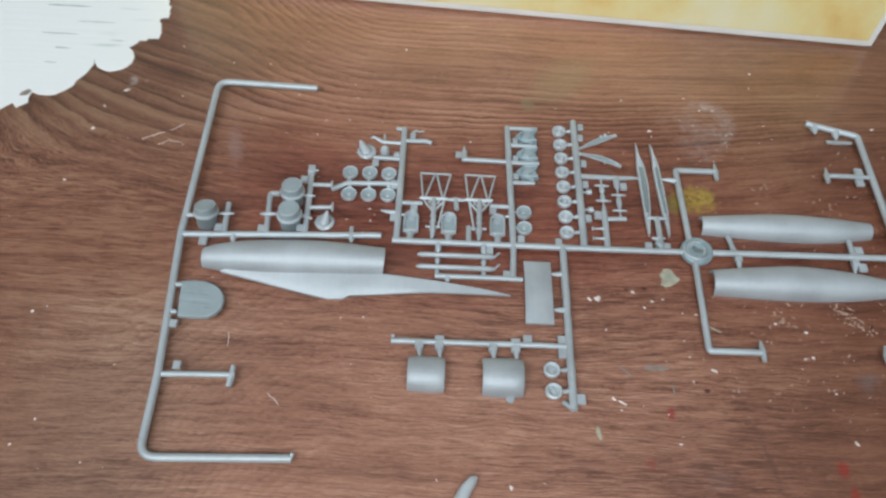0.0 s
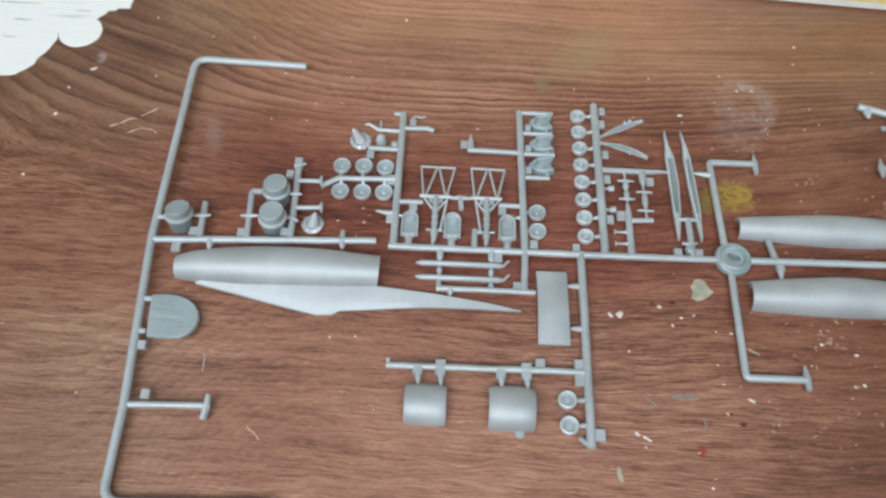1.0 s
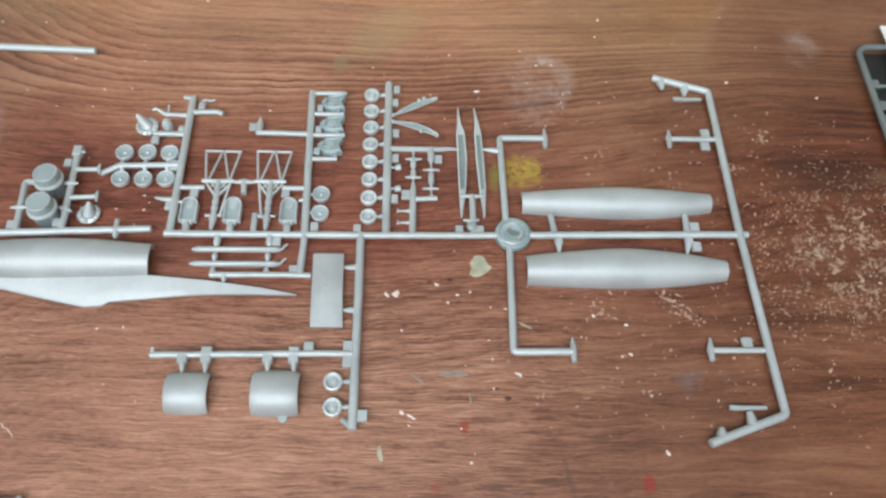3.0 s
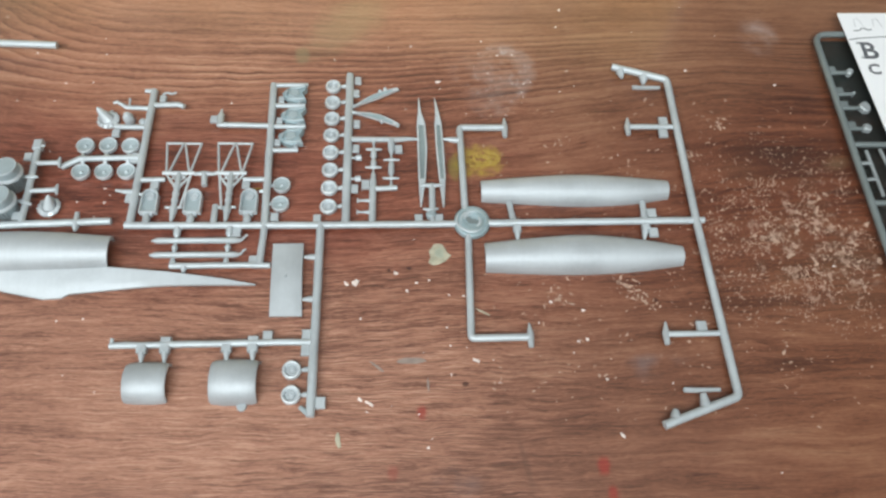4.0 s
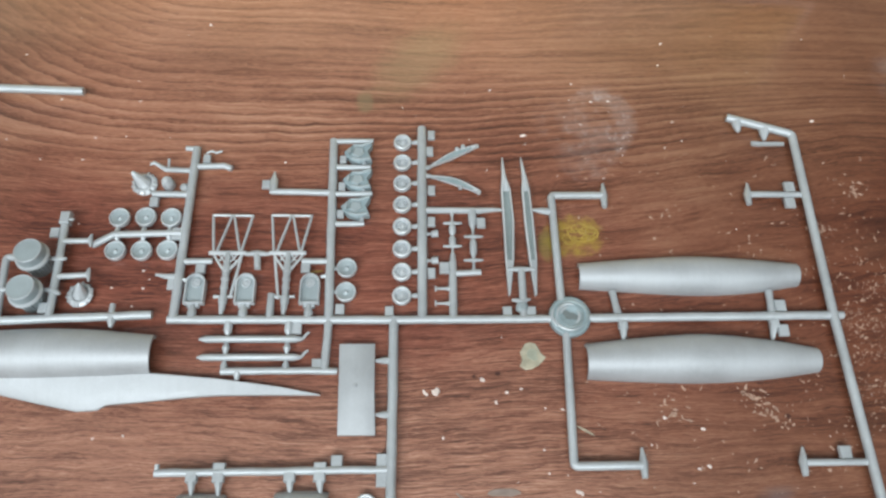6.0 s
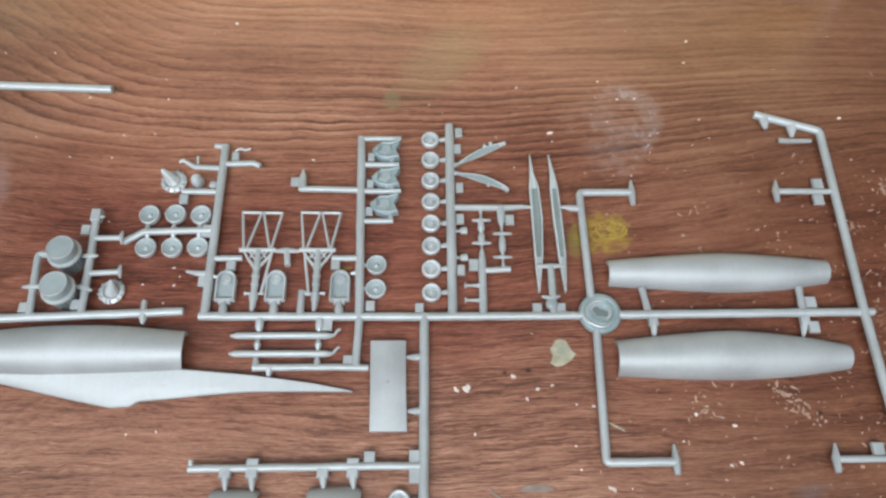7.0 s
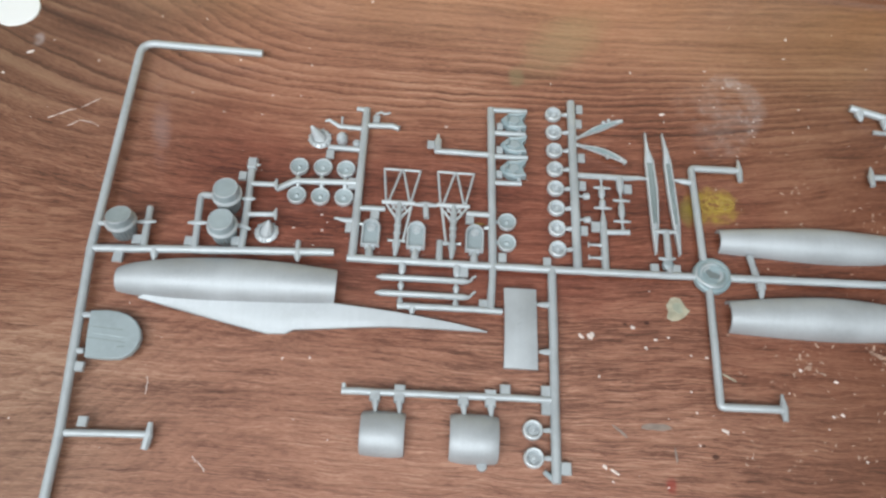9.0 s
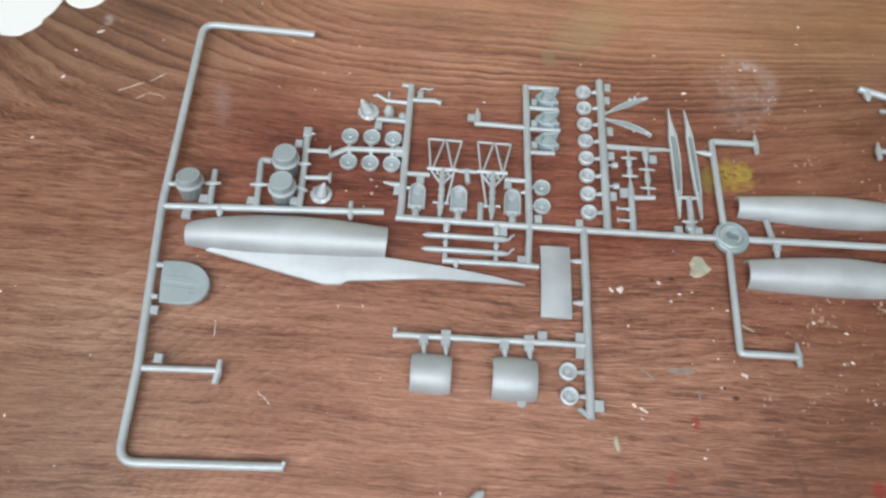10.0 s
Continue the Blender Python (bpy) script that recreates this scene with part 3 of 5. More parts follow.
def cowling(parent, x, y, z=0.0, lean=0.1, back=0.0):
    """An engine cowling standing on end, a little askew: flat cap, conical shoulder with a paler flared ring, ribbed
    skirt; back: how far the cap tips away.
    """
    def turned(profile):
        return tipped(lathe(bmesh.new(), profile, (x, y, z), 36, (lean, 0.0)))

    def tipped(bm):
        for v in bm.verts:
            v.co.z -= back * (v.co.y - y) * (v.co.z - z) / 13.0
        return bm

    body = part("cowling", turned([(3.3, 0.0), (3.8, 0.2), (4.35, 6.9), (4.6, 7.7), (4.9, 8.9), (4.7, 10.2), (4.42, 12.0), (4.36, 12.4)]), GREYBLUE, parent, "grey-blue round engine cowling standing on end")
    part("cap", turned([(4.15, 12.85), (3.75, 12.78), (2.0, 12.85), (0, 12.95)]), GREYBLUE, body)
    # cap edge and lip are paler, their highlights put into the colour
    part("cap_edge", turned([(4.36, 12.3), (4.4, 12.6), (4.34, 12.85), (4.2, 12.97), (4.05, 12.92), (3.95, 12.7)]), SILVER, body, "cap edge, painted paler for its highlight")
    part("lip", turned([(4.55, 7.5), (5.1, 7.7), (5.4, 8.1), (5.38, 8.6), (5.15, 9.1), (4.8, 9.6)]), EDGE, body, "flared ring, painted paler for its highlight")
    for k in range(22):
        a = 2 * math.pi * k / 22
        c, s = math.cos(a), math.sin(a)
        part("rib", tipped(tube([(x + 3.85 * c + lean * 0.3, y + 3.85 * s, z + 0.3), (x + 4.4 * c + lean * 7.2, y + 4.4 * s, z + 7.2)], 0.34, 6)), GREYBLUE, body)
    return body


def spinner(parent, x, y, z=0.0, lean=(0.0, 0.0), r=4.0, h=7.0, seed=1):
    """A pointed spinner on a round back plate with a chipped, toothed rim."""
    rng = random.Random(seed)
    bm = bmesh.new()
    lathe(bm, [(0, 0.0), (r * 1.05, 0.3), (r * 1.1, 0.9), (r * 0.9, 1.5), (r * 0.74, 1.6)], (x, y, z), 28, lean)
    lathe(bm, [(r * 0.66, 1.5), (r * 0.52, 2.4), (r * 0.40, 4.2), (r * 0.2, 6.0), (0, h)], (x, y, z), 9, lean)
    cone = part("spinner", bm, EDGE, parent, "pointed propeller spinner with a toothed back plate", 20.0)
    for k in range(13):
        a = 2 * math.pi * k / 13 + rng.uniform(-0.1, 0.1)
        c, s = math.cos(a), math.sin(a)
        cx, cy = x + lean[0] * 0.9, y + lean[1] * 0.9
        part("tooth", tube([(cx + r * 0.85 * c, cy + r * 0.85 * s, z + 1.3), (cx + r * 1.16 * c, cy + r * 1.16 * s, z + rng.uniform(0.8, 1.5))], [0.55, 0.3], 5), SILVER, cone)
    return cone


def tray(parent, x, y, w=6.6, h=10.4, z=2.6):
    """A small panel with a round head, a raised rim and a sunk middle."""
    def outline(k):
        a, b = w / 2 * k, h / 2
        pts = [(x - a, y - b + (1 - k) * 2.6), (x + a, y - b + (1 - k) * 2.6)]
        return pts + [(x + a * math.cos(t), y + b - w / 2 + a * 1.05 * math.sin(t)) for t in [math.pi * i / 10 for i in range(11)]]
    bm = bmesh.new()
    rows = [[bm.verts.new((px, py, pz)) for px, py in outline(k)] for k, pz in ((1.0, z - 1.3), (1.0, z + 0.9), (0.95, z + 1.25), (0.84, z + 1.2), (0.78, z - 0.4))]
    n = len(rows[0])
    for q, p in zip(rows, rows[1:]):
        for k in range(n):
            bm.faces.new((q[k], q[(k + 1) % n], p[(k + 1) % n], p[k]))
    bm.faces.new(rows[-1])
    bm.faces.new(rows[0][::-1])
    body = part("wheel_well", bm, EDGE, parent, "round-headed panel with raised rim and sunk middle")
    # floor darker than the rim, the recess shade put into its colour
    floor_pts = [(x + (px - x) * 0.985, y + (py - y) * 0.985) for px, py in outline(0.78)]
    part("well_floor", slab(floor_pts, z - 0.7, z - 0.32, 0.05), GREYBLUE, body, "sunk floor, grey-blue painted in for its shade")
    part("detail", lathe(bmesh.new(), [(1.7, -0.3), (1.6, 0.35), (1.2, 0.4), (1.0, 0.05), (0.5, 0.1), (0, 0.5)], (x, y + h * 0.22, z), 14), SILVER, body)
    part("foot", box(x - 1.9, y - h / 2 - 1.2, z - 1.1, x + 1.9, y - h / 2 + 0.3, z + 0.3, 0.3), SILVER, body)
    return body


def truss(parent, x, y, brace):
    """An undercarriage leg: open braced frame above, webbed fork and thick strut below."""
    z = 2.8
    bands = [(20.4, 1.0), (18.0, 1.05), (16.4, 1.15), (16.2, 1.2), (14.6, 1.2), (14.4, 1.4), (13.6, 1.4), (13.4, 1.15), (11.6, 1.15), (11.4, 1.4), (10.6, 1.4), (10.4, 1.15), (8.6, 1.15), (8.4, 1.35), (7.6, 1.35), (7.4, 1.1), (4.4, 1.05)]
    leg = part("landing_gear", tube([(x, y + h, z) for h, r in bands], [r for h, r in bands], 10), SILVER, parent, "undercarriage leg with open braced frame")
    top, mid = y + 34.6, y + 21.2
    corners = [((x - 6.7, top), (x + 7.1, top)), ((x - 6.5, top), (x - 5.0, mid)), ((x + 7.0, top), (x + 4.2, mid)), ((x + 0.0, top), (x - 3.9, mid)), ((x + 0.6, top), (x + 3.6, mid))]
    for a, b in corners:
        part("strut", tube([(*a, z + 0.4), (*b, z)], 0.46, 6), SILVER, leg)
    part("crossbar", tube([(x - 6.4, mid - 0.6, z), (x + 5.8, mid - 0.6, z)], 0.75, 8), EDGE, leg)
    for d in (-1, 1):
        part("strut", tube([(x + d * 5.0, mid - 0.8, z), (x + d * 3.2, y + 17.4, z), (x + d * 0.9, y + 14.4, z)], [0.42, 0.45, 0.6], 6), EDGE, leg, "curved fork arm")
        part("strut", tube([(x + d * 3.1, mid - 1.0, z), (x + d * 1.0, y + 17.2, z)], 0.30, 6), EDGE, leg)
        part("strut", tube([(x + d * 1.1, mid - 1.3, z), (x + d * 2.9, y + 17.4, z)], 0.28, 6), EDGE, leg)
    part("foot", tube([(x, y + 4.8, z), (x, y + 2.6, z), (x, y + 2.4, z), (x, y + 0.6, z), (x - 0.2, y - 1.2, z)], [1.5, 1.4, 1.15, 1.0, 0.6], 8), SILVER, leg)
    side = 1 if brace > 0 else -1
    part("strut", tube([(x + side * 4.6, mid - 1, z), (x + side * 2.2, y + 4.4, z)], 0.5, 6), EDGE, leg)
    part("strut", tube([(x - 3.1, y + 4.9, z), (x - 2.5, y + 4.9, z), (x, y + 4.9, z), (x + 2.5, y + 4.9, z), (x + 3.1, y + 4.9, z)], [0.7, 0.45, 0.45, 0.45, 0.7], 6), SILVER, leg)
    return leg


def cutter(parent, x, y0, y1, mid_z=2.6, lean=0.0):
    """A stub bar with a pointed tip at each side of a runner end."""
    ym = (y0 + y1) / 2
    return part("end_bar", tube([(x + lean, y1, mid_z), (x + lean * 0.4, ym + (y1 - ym) * 0.3, mid_z), (x, ym, mid_z), (x - lean * 0.2, y0, mid_z)], [0.35, 1.05, 1.35, 0.9], 8, 1.1), SILVER, parent)


# --- the sprue that holds the fuselage half ---
sprue_a = thing("sprue", "silver plastic sprue with fuselage half, fin and cowlings on the table", "model sprue", (0, 0, 0), "sprues on the table")
ZA = 4.2
bm = tube([(-64.4, 285.2, 3.6)] + [(p[0], p[1], ZA) for p in rounded_line([(-64.4, 285.2, 0), (-112.8, 286.6, 0), (-110.3, 194.2, 0)], 6.0)[1:-1]] + [(-110.3, 194.2, ZA), (-104.3, 130.2, 3.6)] + [(p[0], p[1], 2.6) for p in rounded_line([(-104.3, 130.2, 0), (-103.6, 98.4, 0), (-50.0, 100.2, 0)], 6.5)[1:]], 1.55, 12, 0.95)
part("runner", bm, SILVER, sprue_a, "bent outer runner")
runner(sprue_a, [(-111.2, 194.0), (-70, 195.8), (-26.1, 197.5)], 1.4, ZA)
runner(sprue_a, [(-105, 130.2), (-76.0, 131.1)], 1.2, 3.2)
part("end_bar", tube([(-77.6, 126.6, 2.2), (-76.9, 130.5, 3.0), (-76.9, 134.8, 3.6)], [1.2, 1.4, 0.8], 8), SILVER, sprue_a)
part("stub", tube([(-50.4, 99.6, 2.6), (-49.6, 101.8, 4.0)], 0.7, 8), SILVER, sprue_a)
tab(sprue_a, -98.0, 134.0, 3.6, 3.0, 3.2)
tab(sprue_a, -103.6, 151.6, 3.6, 3.0, 3.2)

fin_pts = [(-104.5, 170.9), (-99, 171.4), (-95.0, 171.0), (-91.5, 169.9), (-88.6, 167.9), (-86.6, 165.2), (-85.8, 162.2), (-86.3, 159.0), (-88.2, 156.4), (-91.4, 154.7), (-96, 154.4), (-102.6, 154.8), (-103.8, 163)]
fin = part("tail_fin", slab(fin_pts, 2.6, 4.6, 0.4, slope=lambda x, y: (-85 - x) * 0.0), GREYBLUE, sprue_a, "rounded grey-blue tail surface with dark painted hinge lines")
# hinge lines: flat strips whose dark colour stands in for the shade
for x0, y0, x1, y1, w in ((-103.4, 165.3, -92.0, 164.5, 0.28), (-103.4, 161.4, -90.5, 160.2, 0.28), (-93.0, 158.6, -90.4, 158.9, 0.4)):
    part("groove_shade", slab([(x0, y0 - w / 2), (x1, y1 - w / 2), (x1, y1 + w / 2), (x0, y0 + w / 2)], 4.4, 4.63, 0.01), DULL, fin, "flat dark strip painted for hinge line shade")
part("rib", tube([(-103.2, 163.0, 4.5), (-96, 162.5, 4.55), (-87.5, 161.8, 4.5)], [0.1, 0.22, 0.1], 6), GREYBLUE, fin)
for gy in (169.4, 156.8):
    gate(sprue_a, (-107.3 + (169.4 - gy) * 0.1, gy), (-103.4, gy + 0.1), 3.8, 1.2, 0.8)

fuselage = part("fuselage_half", half_shell(smooth_stations([(-98.6, 183.6, 4.4, 5.0), (-94.4, 184.0, 5.6, 6.2), (-80.6, 184.5, 7.4, 7.8), (-62, 184.8, 8.3, 8.5), (-44, 184.8, 8.0, 8.4), (-24.4, 184.5, 6.6, 7.2)], 34), 1.0, 2.0, (0.0, 0.14)), SHELL, sprue_a, "smooth silver fuselage half shell")
def along(pts, x):
    for (x0, y0), (x1, y1) in zip(pts, pts[1:]):
        if x <= x1:
            return y0 + (y1 - y0) * (x - x0) / (x1 - x0)
    return pts[-1][1]


trailing = [(-90.6, 177.0), (-80, 174.6), (-68, 172.0), (-57, 169.6), (-45.8, 167.4), (-39.6, 167.7), (-37.0, 169.2), (-24, 170.3), (-13, 171.3), (-3, 171.9), (12, 172.0), (28.6, 171.85)]
leading = [(-90.6, 177.3), (-85, 179.5), (-60, 181), (-25, 182), (-24.6, 178.6), (-14, 177.8), (-3, 176.9), (6, 175.8), (16.4, 174.4), (28.6, 172.05)]
xs = sorted({-90.6 + 119.2 * k / 40 for k in range(41)} | {p[0] for p in trailing + leading})
bm = bmesh.new()
grid = []
for x in xs:
    y0, y1 = along(trailing, x), along(leading, x)
    twist = 0.50 - 0.28 * min(1.0, max(0.0, (x + 55) / 75))
    column = []
    for f in (0.0, 0.04, 0.35, 0.7, 0.96, 1.0):
        y = y0 + (y1 - y0) * f
        z = 1.0 + (y0 - 167.4) * 0.2 + (y - y0) * twist - 0.02 * twist * (y - y0) * (y - y0) - (0.25 if f in (0.0, 1.0) else 0.0)
        column.append((bm.verts.new((x, y, z)), bm.verts.new((x, y, z - 0.7))))
    grid.append(column)
for q, w in zip(grid, grid[1:]):
    for k in range(5):
        bm.faces.new((q[k][0], w[k][0], w[k + 1][0], q[k + 1][0]))
        bm.faces.new((q[k][1], q[k + 1][1], w[k + 1][1], w[k][1]))
    bm.faces.new((q[0][0], q[0][1], w[0][1], w[0][0]))
    bm.faces.new((q[5][0], w[5][0], w[5][1], q[5][1]))
for column in (grid[0], grid[-1]):
    for k in range(5):
        bm.faces.new((column[k][0], column[k + 1][0], column[k + 1][1], column[k][1]))
part("wing_root", bm, SHELL, sprue_a, "long tapering silver wing root panel")
tab(sprue_a, -100.5, 191.9, ZA - 0.6, 3.4, 4.4, 1.4)
gate(sprue_a, (-88.2, 195.0), (-87.8, 190.6), ZA, 1.5, 0.5)
gate(sprue_a, (-38.7, 197.0), (-38.4, 193.4), ZA, 1.5, 0.6)
gate(sprue_a, (-38.9, 197.2), (-39.0, 201.2), ZA, 1.1, 0.9)

cowling(sprue_a, -101.8, 203.2, 0.0, 0.13, 0.38)
runner(sprue_a, [(-92.4, 196.0), (-93.4, 211.5)], 1.25, ZA, "post")
part("cross_pin", tube([(-96.4, 204.6, 5.4), (-93.0, 205.0, 5.2), (-89.8, 205.4, 5.0)], [0.4, 1.0, 0.4], 8), SILVER, sprue_a)
gate(sprue_a, (-109.5, 203.6), (-105.6, 203.4), 5.2, 1.1, 0.4)
tab(sprue_a, -95.4, 198.6, ZA - 0.4, 3.2, 3.4)
cowling(sprue_a, -66.6, 216.2, 0.0, 0.08, 0.1)
cowling(sprue_a, -66.0, 203.6, 0.0, 0.07, 0.08)
part("post", tube([(p[0], p[1], ZA + 0.4) for p in rounded_line([(-74.6, 195.8, 0), (-76.3, 217.6, 0), (-72.2, 217.4, 0)], 1.6)], 1.2, 10), SILVER, sprue_a)
part("cross_pin", tube([(-78.6, 205.6, 5.2), (-75.4, 205.8, 5.2), (-71.6, 205.8, 5.4)], [0.4, 1.0, 0.5], 8), SILVER, sprue_a)
tab(sprue_a, -77.2, 199.0, ZA - 0.4, 3.2, 3.4)
tab(sprue_a, -61.0, 200.0, ZA - 0.4, 3.0, 3.4)
tab(sprue_a, -62.8, 227.0, ZA - 0.4, 3.0, 3.4)
runner(sprue_a, [(-58.4, 197.0), (-59.9, 233.0)], 1.3, ZA + 0.2, "post")
part("block", box(-61.5, 229.8, 3.2, -58.2, 234.2, 5.9, 0.4), SILVER, sprue_a)
part("cross_pin", tube([(-61.6, 216.6, 5.2), (-59.2, 216.8, 5.0), (-56.6, 217.0, 4.8)], [0.5, 1.1, 0.4], 8), SILVER, sprue_a)
part("cross_pin", tube([(-62.0, 205.8, 5.2), (-58.8, 205.6, 5.0), (-56.4, 204.6, 4.6)], [0.5, 1.1, 0.5], 8), SILVER, sprue_a)
part("cross_pin", tube([(-59.6, 231.4, 5.0), (-56.8, 231.3, 5.2)], [0.8, 0.35], 8), SILVER, sprue_a)
runner(sprue_a, [(-59.4, 223.4), (-50.6, 223.6)], 1.0, ZA + 0.4, "twig")
runner(sprue_a, [(-58.6, 210.6), (-49.0, 211.2)], 1.0, ZA + 0.4, "twig")
for ty, tx in ((223.6, -50.2), (211.2, -48.6)):
    part("cross_pin", tube([(tx + 0.5, ty - 2.3, 4.6), (tx + 0.2, ty - 0.6, 4.9), (tx, ty + 0.4, 5.0), (tx + 0.3, ty + 2.2, 5.2)], [0.3, 0.75, 0.85, 0.3], 6), SILVER, sprue_a)
spinner(sprue_a, -51.6, 205.2, 0.6, (0.26, 0.28), 3.8, 7.0)

# --- the sprue that holds nacelles, wheels and undercarriage ---
sprue_b = thing("sprue", "silver plastic sprue with nacelle halves, wheels and undercarriage on the table", "model sprue", (0, 0, 0), "sprues on the table")
ZB = 2.7
runner(sprue_b, [(-21.5, 196.4), (51, 196.2), (102.6, 196.5)], 1.4, ZB)
runner(sprue_b, [(113.4, 196.7), (198, 197.7)], 1.4, ZB)
runner(sprue_b, [(51.0, 197), (51.0, 122.7)], 1.6, ZB)
frame_line = rounded_line([(172.4, 275.2, 0), (195.3, 268.0, 0), (194.6, 198.3, 0), (195.9, 127.2, 0), (168.6, 117.6, 0)], 1.6, 3)
part("runner", tube([(p[0], p[1], 3.2) for p in frame_line], 1.5, 12), SILVER, sprue_b, "bent end runner")
for bx, by, tx, ty in ((175.9, 273.4, 176.1, 269.4), (185.4, 270.2, 184.9, 265.9)):
    part("peg", tube([(bx, by, 3.0), (bx, by - 1.6, 2.8), (tx, ty, 2.6)], [1.9, 1.7, 0.7], 8), SILVER, sprue_b)
for bx, by, tx, ty in ((173.0, 118.6, 173.4, 122.9), (184.0, 122.4, 184.0, 128.4)):
    part("peg", tube([(bx, by, 3.0), (bx, by + 2.4, 2.8), (tx, ty, 2.6)], [1.6, 1.75, 1.1], 10), SILVER, sprue_b)
for y0, x0, x1 in ((264.3, 180.0, 192.0), (129.9, 177.6, 190.4)):
    part("small_blade", slab([(x0, y0 - 0.6), (x0 + 3, y0 - 0.8), (x1, y0 - 0.5), (x1, y0 + 0.5), (x0 + 3, y0 + 0.7), (x0, y0 + 0.9)], 1.8, 2.8, 0.15), SILVER, sprue_b)
for yb, xs, xe, tabs in ((242.9, 174.6, 195.4, ((190.2, 246.2), (189.2, 239.8))), (150.6, 174.8, 195.6, ((188.4, 153.6),))):
    runner(sprue_b, [(xs, yb), (xe, yb)], 1.1, ZB)
    cutter(sprue_b, xs, yb - 4.0, yb + 4.6, ZB, 0.6)
    for tx, ty in tabs:
        tab(sprue_b, tx, ty, ZB - 0.4, 3.6, 3.8)
# hub and its cranked arms
hub = part("sprue_hub", lathe(bmesh.new(), [(6.4, -1.7), (6.9, -1.0), (6.8, 0.7), (6.2, 1.3), (5.5, 1.3), (5.1, 1.0), (4.6, 1.05), (4.0, 1.25), (3.2, 1.2), (2.6, 0.95), (2.0, 0.8), (0, 0.7)], (108.0, 197.2, ZB), 36), SEATBLUE, sprue_b, "round moulding hub with concentric rings")
# raised dark patch; the shade of the hub's opening is its colour
part("hole", slab(ragged(108.5, 197.2, 1.6, 16, 0.4, 4, 1.8, -25), ZB - 0.2, ZB + 1.0, 0.1), SMOKE, hub, "dark irregular patch painted for the hub hole's shade")
for k, (a0, a1, rr) in enumerate(((20, 150, 5.4), (190, 320, 5.2), (60, 200, 4.3), (250, 380, 4.1), (95, 170, 3.2), (300, 400, 3.0), (-30, 60, 5.9), (150, 230, 5.9))):
    arc = [(108.0 + rr * math.cos(radians(a0 + (a1 - a0) * i / 8)), 197.2 + rr * 0.95 * math.sin(radians(a0 + (a1 - a0) * i / 8)), ZB + 1.1 + 0.1 * (k % 2)) for i in range(9)]
    part("swirl", tube(arc, [0.15, 0.3, 0.42, 0.5, 0.5, 0.45, 0.35, 0.25, 0.12], 6), SILVER if k % 3 else DULL, hub)
part("runner", tube([(p[0], p[1], ZB) for p in rounded_line([(105.6, 202.5, 0), (105.0, 242.3, 0), (123.4, 242.4, 0)], 1.4, 3)], 1.35, 12), SILVER, sprue_b, "cranked arm")
part("runner", tube([(p[0], p[1], ZB) for p in rounded_line([(106.4, 191.5, 0), (105.5, 149.8, 0), (126.2, 150.0, 0)], 1.4, 3)], 1.35, 12), SILVER, sprue_b, "cranked arm")
cutter(sprue_b, 123.5, 237.6, 247.2, ZB, 0.2)
cutter(sprue_b, 126.4, 146.2, 155.2, ZB, 0.0)
# nacelle halves
part("nacelle_half", half_shell(smooth_stations([(112.4, 212.3, 4.5, 5.0), (128, 212.4, 5.7, 6.0), (150, 212.4, 6.9, 6.8), (170, 212.3, 6.0, 6.0), (186.3, 212.8, 4.0, 4.4)], 30), 0.9, 0.2, (-0.05, 0.0)), SHELL, sprue_b, "smooth silver nacelle half shell")
part("nacelle_half", half_shell(smooth_stations([(112.4, 182.7, 5.8, 6.0), (130, 183.2, 7.2, 7.2), (150, 183.6, 8.0, 7.8), (170, 183.4, 6.6, 6.4), (187.0, 183.1, 4.0, 4.4)], 30), 0.9, 0.2, (-0.05, 0.0)), SHELL, sprue_b, "smooth silver nacelle half shell")
for gx, gy, ex, ey, tip in ((123.8, 198, 123.0, 206.4, 1.25), (125.2, 195, 125.0, 188.8, 0.4), (174.6, 198.5, 175.4, 206.6, 1.25), (174.8, 195.5, 173.4, 189.2, 0.4)):
    gate(sprue_b, (gx, gy), (ex, ey), ZB, 1.3, tip, 1.8)
for gx, gy in ((125.1, 194.6), (174.7, 195.0)):
    part("block", box(gx - 1.5, gy - 1.6, ZB - 1.0, gx + 1.5, gy + 1.2, ZB + 0.9, 0.3), SILVER, sprue_b)
tab(sprue_b, 178.0, 201.2, ZB - 0.5, 3.6, 3.8)
tab(sprue_b, 177.4, 192.6, ZB - 0.5, 3.4, 3.8)

# first column: wheels, spinners, pipes
runner(sprue_b, [(-19.7, 196.6), (-20.2, 261.4)], 1.5, ZB)
runner(sprue_b, [(-20.2, 260.8), (-24.0, 261.2)], 1.0, ZB, "twig")
runner(sprue_b, [(-20.2, 253.6), (-9.6, 254.0), (-7.0, 252.8)], 1.15, ZB, "twig")
tab(sprue_b, -16.0, 256.6, ZB + 0.4, 2.6, 3.0)
part("wire", tube([(-16.4, 258.6, 3.4), (-14.6, 259.5, 3.6), (-12.8, 258.8, 3.6), (-10.9, 259.5, 3.6)], 0.42, 6), SILVER, sprue_b)
part("twig", tube([(-20.2, 251.9, ZB), (-30.0, 252.4, ZB), (-34.2, 254.8, ZB + 0.6), (-35.6, 254.0, ZB + 0.6)], [1.0, 0.9, 0.6, 0.5], 8), SILVER, sprue_b)
part("cross_pin", tube([(-29.2, 253.6, ZB), (-29.2, 256.4, ZB + 0.8)], 0.45, 6), SILVER, sprue_b)
spinner(sprue_b, -36.6, 247.0, 0.4, (-0.5, 0.3), 3.9, 6.6, 3)
